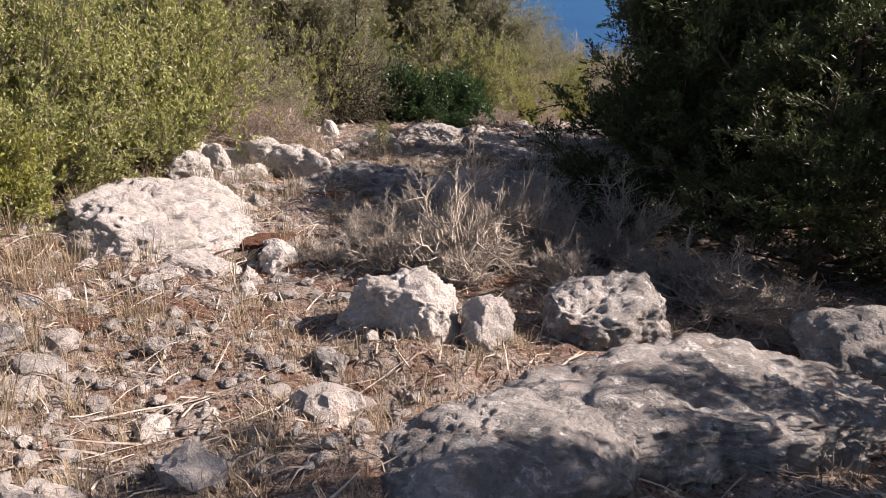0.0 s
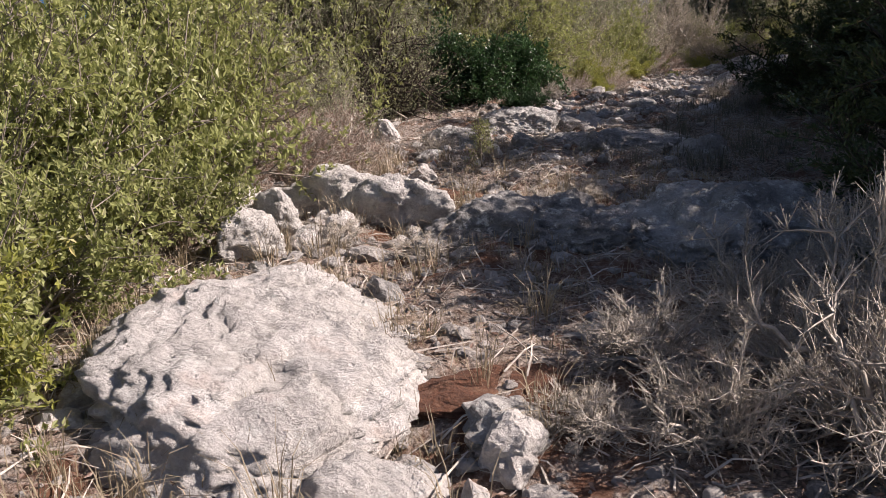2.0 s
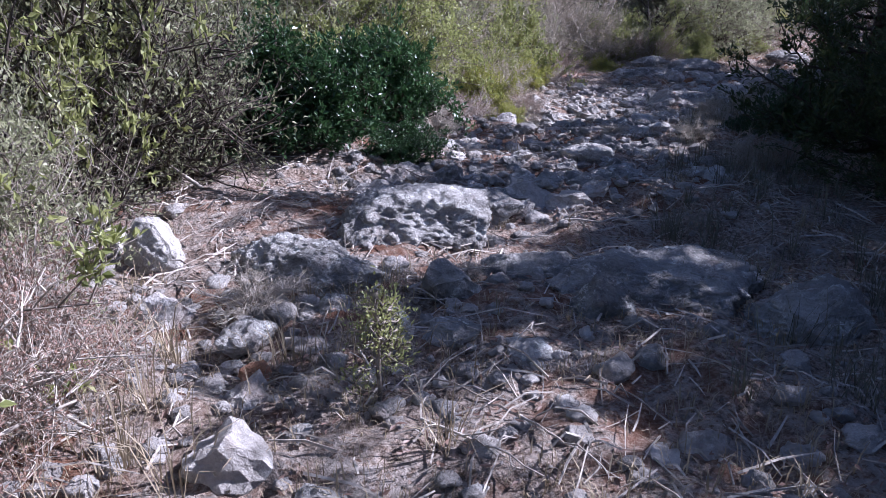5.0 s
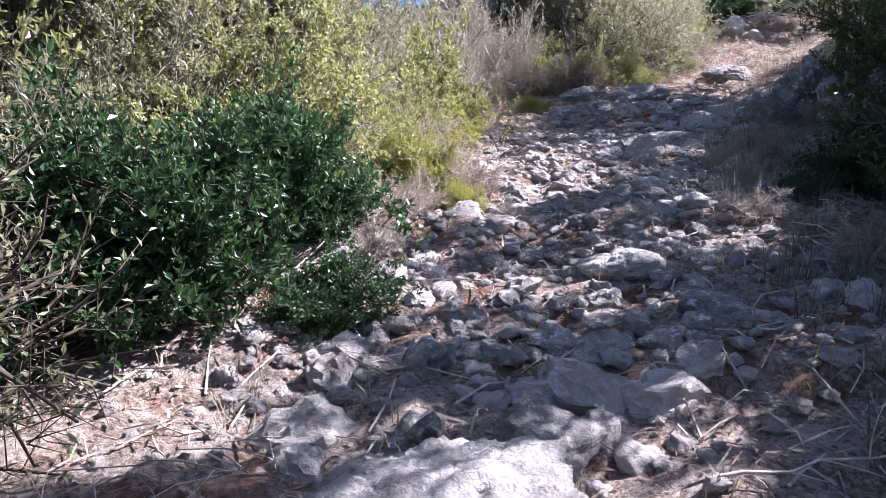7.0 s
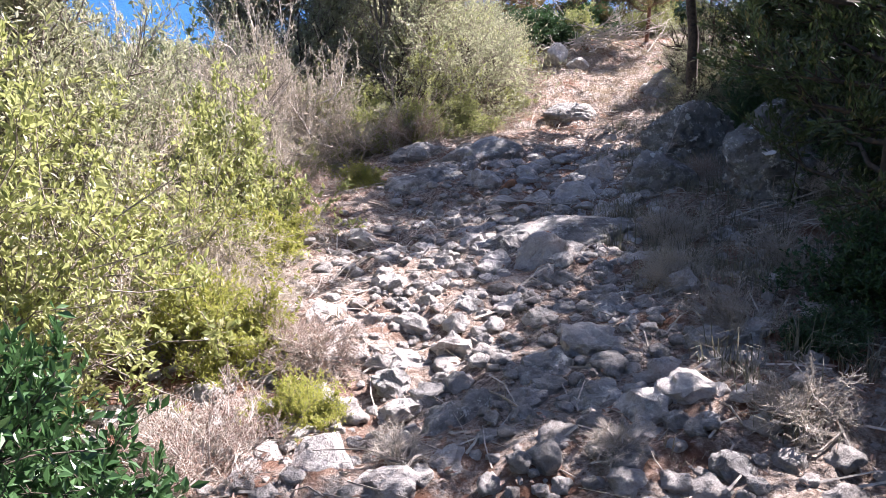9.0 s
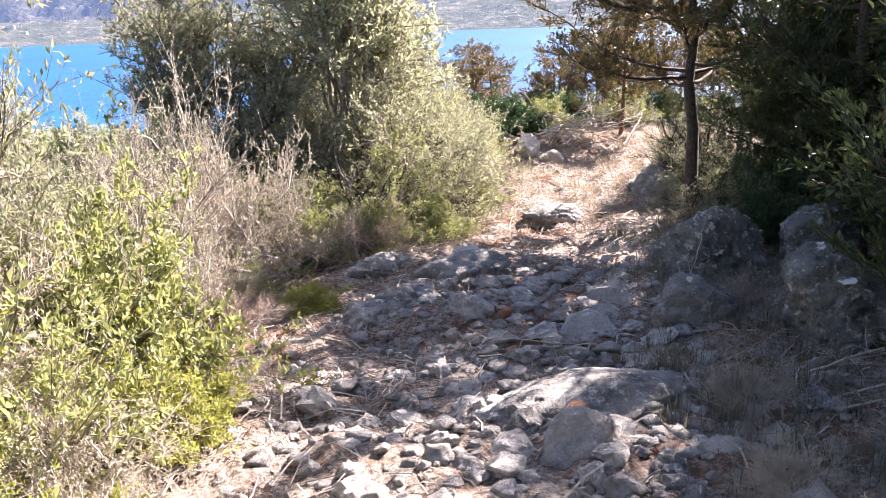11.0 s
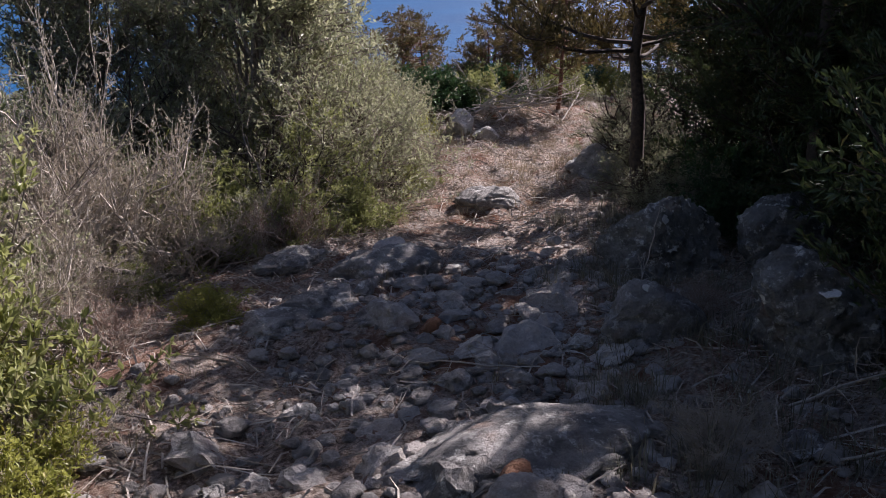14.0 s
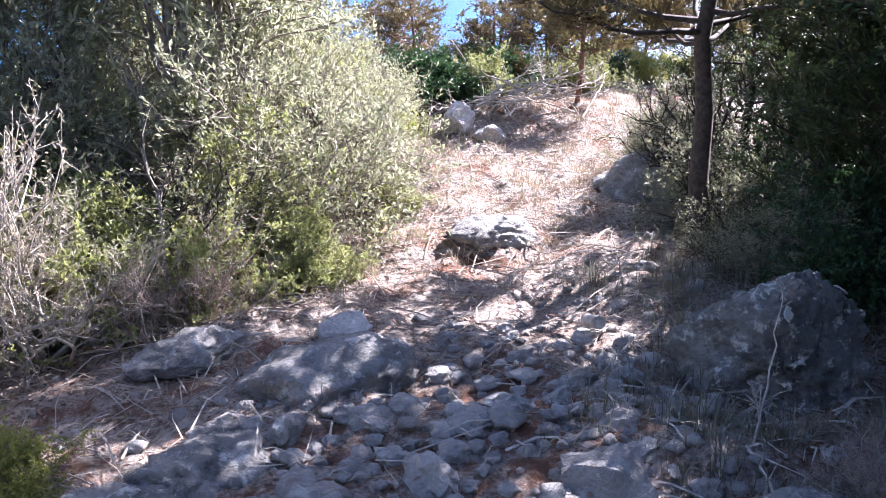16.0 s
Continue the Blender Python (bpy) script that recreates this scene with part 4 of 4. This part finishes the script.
# ---- dead branches ----
def dead_branch(seed, x, y, length, heading, rise, label, r=0.012, forks=7, lift=0.05, material=None):
    """A fallen branch with forks, from (x, y) along a heading in degrees clockwise from +y."""
    rng = np.random.RandomState(seed)
    a = radians(heading)
    d = np.array([math.sin(a), math.cos(a), rise])
    t = np.linspace(0, 1, 9)
    P = np.array([x, y, Hf(x, y) + lift]) + d * length * t[:, None] + rng.normal(0, 0.03 * length, (9, 3)) * t[:, None]
    parts = [tubes(P[None], np.linspace(r, r * 0.35, 9)[None], 6)]
    n = forks
    k = rng.randint(1, 8, n)
    s0 = P[k]
    e = s0 + unit(d * 0.8 + rng.normal(0, 0.55, (n, 3)) + [0, 0, 0.25]) * length * rng.uniform(0.15, 0.42, (n, 1))
    Q = bezier(s0, (s0 + e) / 2 + rng.normal(0, 0.04 * length, (n, 3)), e, 6)
    parts.append(tubes(Q, np.linspace(r * 0.5, r * 0.2, 6)[None] * np.ones((n, 1)), 5))
    m = n * 5
    qi = np.repeat(np.arange(n), 5)
    k = rng.randint(1, 6, m)
    s0 = Q[qi, k]
    e = s0 + unit(d * 0.6 + rng.normal(0, 0.7, (m, 3))) * length * rng.uniform(0.04, 0.14, (m, 1))
    parts.append(tubes(np.stack([s0, e], 1), np.array([[r * 0.22, 0.0012]]) * np.ones((m, 1)), 3))
    v, f = join(parts)
    c = v[:].copy()
    v = c - [x, y, 0]
    o = new("dead_branch", mesh_of("dead_branch", v, f, material or DEAD, True))
    o.location = (x, y, 0)
    return tagged(o, label, "branch")


for a in [(1, 1.4, 10.9, 1.9, -60, 0.35, 0.02), (2, 1.9, 11.9, 1.8, -75, 0.3, 0.022), (3, 2.2, 12.3, 1.9, -50, 0.28, 0.02), (4, 0.9, 10.7, 1.4, -80, 0.25, 0.014), (5, 2.6, 12.9, 1.7, -30, 0.4, 0.016),
          (6, 1.2, 12.0, 1.7, 20, 0.45, 0.016), (7, 0.4, 11.5, 1.6, -70, 0.3, 0.016), (8, 3.0, 12.6, 1.4, 10, 0.6, 0.016), (18, 1.6, 11.6, 1.5, -20, 0.5, 0.012), (19, 0.9, 11.4, 1.5, 50, 0.4, 0.012)]:
    dead_branch(a[0], a[1], a[2], a[3], a[4], a[5], "long brown dead branch lying over the shrubs", a[6] * 0.75, 12, 0.2, BARK if a[0] % 3 else DEAD)
for i in range(26):
    r0 = random.Random(i)
    dead_branch(60 + i, 7.55 + r0.uniform(-0.7, 0.7), 15.95 + r0.uniform(-0.35, 0.35), r0.uniform(0.6, 1.3), r0.uniform(0, 360), r0.uniform(0.02, 0.35), "bleached dead branch in a pile by the clearing", 0.013, 5, r0.uniform(0.02, 0.3))
dead_branch(30, -1.17, 4.86, 0.6, -60, 0.35, "bleached forked dead branch beside a mastic bush", 0.013, 6, 0.03)
dead_branch(31, -0.7, 2.35, 0.6, -70, 0.25, "dead forked branch lying in dry grass", 0.007, 6, 0.05)
dead_branch(32, 0.21, 2.48, 0.45, 130, 0.1, "thin dead branch beside a sapling", 0.006, 4, 0.03)
dead_branch(33, 0.51, 2.53, 0.4, 150, 0.25, "thin pale dead branch in dry grass", 0.005, 4, 0.03)
dead_branch(34, 3.7, 8.71, 0.8, 110, 0.25, "bleached dead branch in grass beside boulders", 0.007, 7, 0.03)
dead_branch(35, 3.45, 8.33, 0.7, 130, 0.35, "thin dead branch in tall grass", 0.006, 6, 0.03)
dead_branch(36, 4.32, 10.16, 0.45, 60, 0.8, "upright dead twig beside a boulder", 0.005, 5, 0.02)
dead_branch(37, 1.69, 4.97, 0.5, 80, 0.05, "thin dead branch lying across the trail", 0.006, 3, 0.03)
dead_branch(38, 0.87, 4.46, 0.5, 95, 0.03, "thin dead branch lying across the trail", 0.006, 3, 0.03)
dead_branch(39, 3.13, 9.69, 0.6, -60, 0.1, "thin dead branch on the trail stones", 0.005, 4, 0.03)

# a cut stump end, red stones and lichen spots
bm = bmesh.new()
bmesh.ops.create_cone(bm, cap_ends=True, segments=14, radius1=0.035, radius2=0.032, depth=0.16)
bmesh.ops.bevel(bm, geom=[e for e in bm.edges], offset=0.003, segments=1, affect="EDGES")
me = bpy.data.meshes.new("log")
bm.to_mesh(me)
bm.free()
me.materials.append(DEAD)
log = tagged(new("log", me), "short cut log end with pale wood", "log")
log.location, log.rotation_euler = (4.62, 11.3, Hf(4.62, 11.3) + 0.09), (radians(70), 0, radians(-20))
rock("limestone_slab", 62, 3.0, 12.1, 0.3, 0.17, 0.08, "low flat pale limestone slab at the edge of the trail", 10, 0.0, 5, ROCK_GREY_SHADE, rough=0.18)
rock("limestone_slab", 63, 2.4, 10.9, 0.22, 0.15, 0.08, "low flat pale limestone slab beside a yellow green shrub", 30, 0.0, 5, ROCK_GREY_SHADE, rough=0.2)
rock("rusty_stone", 71, 2.42, 8.78, 0.07, 0.05, 0.06, "small rust red stone beside a slab", 20, 0.5, 3, RUST)
rock("rusty_stone", 72, 0.18, 4.6, 0.05, 0.04, 0.04, "small orange stone on the trail", 20, 0.5, 3, RUST)
rock("rusty_stone", 73, 3.02, 10.31, 0.06, 0.05, 0.05, "reddish brown stone among grey stones", 20, 0.5, 3, RUST)
rock("rusty_stone", 74, -0.37, 2.79, 0.07, 0.05, 0.05, "reddish stone in dry grass", 60, 0.5, 3, RUST)

rock("soil_patch", 75, -0.05, 1.9, 0.36, 0.2, 0.035, "patch of bare rust red soil beside dry grass", -8, 0.0, 4, SOIL, rough=0.2, category="soil")
rock("soil_patch", 76, 0.75, -0.95, 0.28, 0.2, 0.03, "patch of bare rust red soil beside a pale outcrop", 20, 0.0, 4, SOIL, rough=0.2, category="soil")

# ---- trail stones ----
kinds = [rock_mesh(100 + i, 1, 1, 0.58 + 0.06 * (i % 4), 3, 0.3, 0.75, STONE if i % 3 else ROCK_GREY_SHADE, freq=1.9) for i in range(14)]
rs = np.random.RandomState(5)
TX, TY = [p[0] for p in TRAIL], [p[1] for p in TRAIL]


def weight(x, y):
    """How stony the ground is."""
    off = x - np.interp(y, TY, TX)
    w = np.clip(1.3 * np.exp(-(off / 0.95) ** 2), 0, 1) * sm(4.3, 5.6, y) * sm(12.2, 10.6, y)
    w = np.maximum(w, 0.28 * np.exp(-((off + 0.3) / 1.3) ** 2) * sm(-9, -5, y) * sm(4.5, 3, y))
    w = np.maximum(w, 0.9 * np.exp(-((x + 0.6) / 0.5) ** 2 - ((y - 0.6) / 0.5) ** 2))
    w = np.maximum(w, 0.55 * np.exp(-((x + 0.7) / 0.8) ** 2 - ((y - 2.9) / 0.7) ** 2))
    w = np.maximum(w, 0.5 * np.exp(-((x - 1.0) / 1.0) ** 2 - ((y + 2.7) / 0.8) ** 2))
    return w


cells = {}


def close(x, y, s):
    """True if a stone lies there already; else it notes this one."""
    cx, cy = int(x // 0.3), int(y // 0.3)
    for i in (-1, 0, 1):
        for j in (-1, 0, 1):
            for a, b, c in cells.get((cx + i, cy + j), ()):
                if (x - a) ** 2 + (y - b) ** 2 < (0.78 * (s + c)) ** 2:
                    return True
    cells.setdefault((cx, cy), []).append((x, y, s))
    return False


n_single = 0
small_v, small_f, o = [], [], 0
base3 = [np.array([v.co[:] for v in m.vertices]) for m in kinds]
tri3 = np.array([[v for v in f.vertices] for f in kinds[0].polygons])
for size, tries in ((0.12, 380), (0.08, 1900), (0.05, 7500), (0.03, 24000)):
    for k in range(tries):
        x, y = rs.uniform(-2.2, 6.5), rs.uniform(-5.5, 13.5)
        if rs.uniform() > float(weight(x, y)):
            continue
        s = size * rs.uniform(0.75, 1.3)
        if close(x, y, s):
            continue
        ax = s * rs.uniform(0.75, 1.25)
        turn = rs.uniform(0, 6.28)
        i = rs.randint(14)
        if size >= 0.055 and n_single < 295:
            n_single += 1
            st = new("stone", kinds[i])
            st.location = (x, y, Hf(x, y) - s * 0.08)
            st.rotation_euler = (rs.normal(0, 0.28), rs.normal(0, 0.28), turn)
            st.scale = (ax, s, s * rs.uniform(0.7, 1.0))
            tagged(st, "grey weathered limestone stone bedded in the trail", "stone", "stones of the trail")
        else:
            c, sn = math.cos(turn), math.sin(turn)
            v = base3[i] * [ax, s, s * 0.8]
            v = np.stack([v[:, 0] * c - v[:, 1] * sn + x, v[:, 0] * sn + v[:, 1] * c + y, v[:, 2] + Hf(x, y) + s * 0.15], 1)
            small_v.append(v)
            small_f.append(tri3 + o)
            o += len(v)
tagged(new("rubble", mesh_of("rubble", np.concatenate(small_v), np.concatenate(small_f), STONE, True)), "small limestone rubble between the trail stones", kind="stuff")


# ---- gravel, litter, grass ----
def spots(n, seed, xr, yr, wfun):
    r = np.random.RandomState(seed)
    x, y = r.uniform(*xr, n), r.uniform(*yr, n)
    keep = r.uniform(size=n) < wfun(x, y)
    return x[keep], y[keep], r


def off_trail(x, y):
    return x - np.interp(y, TY, TX)


def scatter_gravel():
    x, y, r = spots(15000, 11, (-2.5, 7), (-6, 16.5), lambda x, y: 0.25 + 0.75 * np.clip(weight(x, y), 0, 1))
    n = len(x)
    v, f = ico(1)
    s = r.uniform(0.006, 0.02, (n, 1, 1))
    P = v[None] * s * r.uniform(0.6, 1.2, (n, 1, 3)) + r.normal(0, 0.12, (n, len(v), 3)) * s
    P = P + np.stack([x, y, H(x, y) + 0.004], 1)[:, None]
    F = (f[None] + (np.arange(n) * len(v))[:, None, None]).reshape(-1, 3)
    tagged(new("gravel", mesh_of("gravel", P.reshape(-1, 3), F, STONE)), "pale limestone chips on red soil", kind="stuff")


def scatter_twigs():
    x, y, r = spots(26000, 12, (-3, 8.5), (-6, 17), lambda x, y: 1 - 0.55 * np.clip(weight(x, y) * 1.3, 0, 1))
    n = len(x)
    a, ln = r.uniform(0, 6.28, n), 0.05 + 0.3 * r.uniform(0, 1, n) ** 2
    z = H(x, y) + 0.008
    x2, y2 = x + np.cos(a) * ln, y + np.sin(a) * ln
    z2 = H(x2, y2) + 0.008 + np.abs(r.normal(0, 0.025, n))
    p0, p1 = np.stack([x, y, z], 1), np.stack([x2, y2, z2], 1)
    mid = (p0 + p1) / 2 + r.normal(0, 0.012, (n, 3)) + [0, 0, 0.012]
    v, f = tubes(np.stack([p0, mid, p1], 1), np.array([[1, 0.8, 0.5]]) * r.uniform(0.0018, 0.006, (n, 1)), 3)
    tagged(new("twig_litter", mesh_of("twig_litter", v, f, DEAD)), "dry grey twigs strewn on the ground", kind="stuff")


def scatter_leaves():
    x, y, r = spots(52000, 13, (-3, 8.0), (-5, 16), lambda x, y: 1 - 0.5 * np.clip(weight(x, y) * 1.3, 0, 1))
    n = len(x)
    p = np.stack([x, y, H(x, y) + r.uniform(0.003, 0.02, n)], 1)
    d = np.stack([r.normal(size=n), r.normal(size=n), r.normal(0, 0.25, n)], 1)
    v, f = leaves(p, d, 0.035, 0.014, r)
    tagged(new("leaf_litter", mesh_of("leaf_litter", v, f, L_PINK)), "dry brown leaf litter", kind="stuff")


def grass(name, n, seed, xr, yr, wfun, height, blades, spread, material, label):
    x, y, r = spots(n, seed, xr, yr, wfun)
    i = np.repeat(np.arange(len(x)), blades)
    m = len(i)
    a = r.uniform(0, 6.28, m)
    k = np.abs(r.normal(0, spread, m))
    bx, by = x[i] + np.cos(a) * k, y[i] + np.sin(a) * k
    hh = height * r.uniform(0.4, 1.2, m) * (0.6 + 0.8 * r.uniform(size=len(x)))[i]
    lean = r.uniform(0.1, 0.9, m)
    b2 = a + r.normal(0, 0.7, m)
    p0 = np.stack([bx, by, H(bx, by) - 0.01], 1)
    p1 = p0 + np.stack([np.cos(b2) * lean * hh * 0.35, np.sin(b2) * lean * hh * 0.35, hh * 0.6], 1)
    p2 = p0 + np.stack([np.cos(b2) * lean * hh, np.sin(b2) * lean * hh, hh * (1.05 - 0.45 * lean)], 1)
    w = np.stack([-np.sin(b2), np.cos(b2), 0 * b2], 1) * r.uniform(0.0012, 0.0028, (m, 1))
    v = np.stack([p0 - w, p0 + w, p1 + w * 0.8, p1 - w * 0.8, p2 + w * 0.2, p2 - w * 0.2], 1).reshape(-1, 3)
    o = np.arange(m)[:, None] * 6
    f = np.concatenate([o + [0, 1, 2, 3], o + [3, 2, 4, 5]])
    tagged(new(name, mesh_of(name, v, f, material)), label, kind="stuff")


scatter_gravel()
scatter_twigs()
scatter_leaves()
grass("dry_grass", 2400, 21, (-3, 9), (-6, 17), lambda x, y: 0.75 - 0.65 * np.clip(weight(x, y), 0, 1), 0.085, 18, 0.07, STRAW, "short dry straw grass")
grass("dry_grass", 420, 22, (-2.2, 1.2), (-5, 3), lambda x, y: 0.8 * (off_trail(x, y) < -0.5) + 0.2, 0.2, 30, 0.05, STRAW, "tufts of dry straw grass in the sun")
grass("grey_grass", 620, 23, (1.2, 6.5), (2.5, 12), lambda x, y: 0.9 * (off_trail(x, y) > 0.85) * (off_trail(x, y) < 2.4), 0.17, 36, 0.06, STRAWG, "tangled grey green grass in shade")
grass("dry_grass", 620, 24, (4, 10), (12.5, 17), lambda x, y: 0.9 * (np.abs(off_trail(x, y)) < 2.6), 0.09, 36, 0.09, STRAW, "trodden straw grass in the clearing")
grass("dry_grass", 420, 25, (-1.2, 2.8), (-5.2, -1.8), lambda x, y: 0.9 + 0 * x, 0.09, 46, 0.12, STRAW, "matted dry grass and stalks on stony soil")
grass("dry_grass", 300, 26, (-2.2, 1.8), (-0.6, 3.6), lambda x, y: 0.9 + 0 * x, 0.08, 40, 0.12, STRAW, "matted dry grass and stalks on stony soil")
grass("grey_grass", 260, 27, (2.5, 6.0), (7.5, 12.2), lambda x, y: 0.9 * (off_trail(x, y) > 0.6), 0.12, 60, 0.12, STRAWG, "matted grey green grass round boulders")

# ---- lichen spots and far houses ----
def lichen(r, seed):
    """A thin uneven crust."""
    rr = random.Random(seed)
    bm = bmesh.new()
    ring = [bm.verts.new((math.cos(a * 0.524) * r * rr.uniform(0.75, 1.15), math.sin(a * 0.524) * r * rr.uniform(0.6, 1.0), 0)) for a in range(12)]
    f = bm.faces.new(ring)
    g = bmesh.ops.extrude_face_region(bm, geom=[f])
    bmesh.ops.translate(bm, verts=[v for v in g["geom"] if isinstance(v, bmesh.types.BMVert)], vec=(0, 0, 0.004))
    me = bpy.data.meshes.new("lichen")
    bm.to_mesh(me)
    bm.free()
    me.materials.append(LICHEN)
    return me


for i, (x, y, r) in enumerate([(2.28, 8.98, 0.032), (4.75, 10.4, 0.035), (4.88, 10.5, 0.025), (5.06, 10.5, 0.05), (5.12, 10.44, 0.035), (4.2, 8.92, 0.045), (4.4, 8.98, 0.05), (4.3, 8.88, 0.03), (3.8, 9.6, 0.025), (1.25, 1.9, 0.05), (1.12, 1.86, 0.03), (5.35, 9.85, 0.04)]):
    near = min((o for o in scene.objects if o.name.split(".")[0] in ("boulder", "limestone_slab")), key=lambda o: (o.location.x - x) ** 2 + (o.location.y - y) ** 2)
    mi = near.matrix_basis.inverted()
    hit, place, nn, _ = near.ray_cast(mi @ Vector((x, y, near.location.z + 1)), mi.to_3x3() @ Vector((0, 0, -1)))
    if hit:
        place, nn = near.matrix_basis @ place, (near.matrix_basis.to_3x3() @ nn).normalized()
        c = new("lichen", lichen(r, i))
        c.matrix_world = Matrix.Translation(place + nn * 0.002) @ nn.to_track_quat("Z", "Y").to_matrix().to_4x4()
        tagged(c, "pale crusty lichen patch on a limestone rock", "lichen")

rs = random.Random(3)
cube = bmesh.new()
bmesh.ops.create_cube(cube, size=1)
bmesh.ops.bevel(cube, geom=[e for e in cube.edges], offset=0.02, segments=1, affect="EDGES")
hm = bpy.data.meshes.new("house")
cube.to_mesh(hm)
cube.free()
hm.materials.append(HOUSE)
deps = bpy.context.evaluated_depsgraph_get()
for k in range(90):
    head = rs.choice((rs.uniform(25, 44), rs.uniform(27, 36), rs.uniform(27, 36), rs.uniform(0, 20)))
    dist = rs.uniform(1450, 1950) if head > 8 else rs.uniform(1200, 1700)
    dx, dy = direction(head, dist)
    hit, place, nn, _, ob, _ = scene.ray_cast(deps, Vector((dx, dy, 900)), Vector((0, 0, -1)))
    if not hit or place.z > 120 or ob.name == "water":
        continue
    w, h = rs.uniform(7, 15), rs.uniform(4, 7)
    b = new("house", hm)
    b.location = (dx, dy, place.z + h * 0.35)
    b.scale = (w, rs.uniform(7, 12), h)
    b.rotation_euler = (0, 0, rs.uniform(0, 3))
    tagged(b, "small whitewashed house on the far hillside", "house", "houses across the bay")
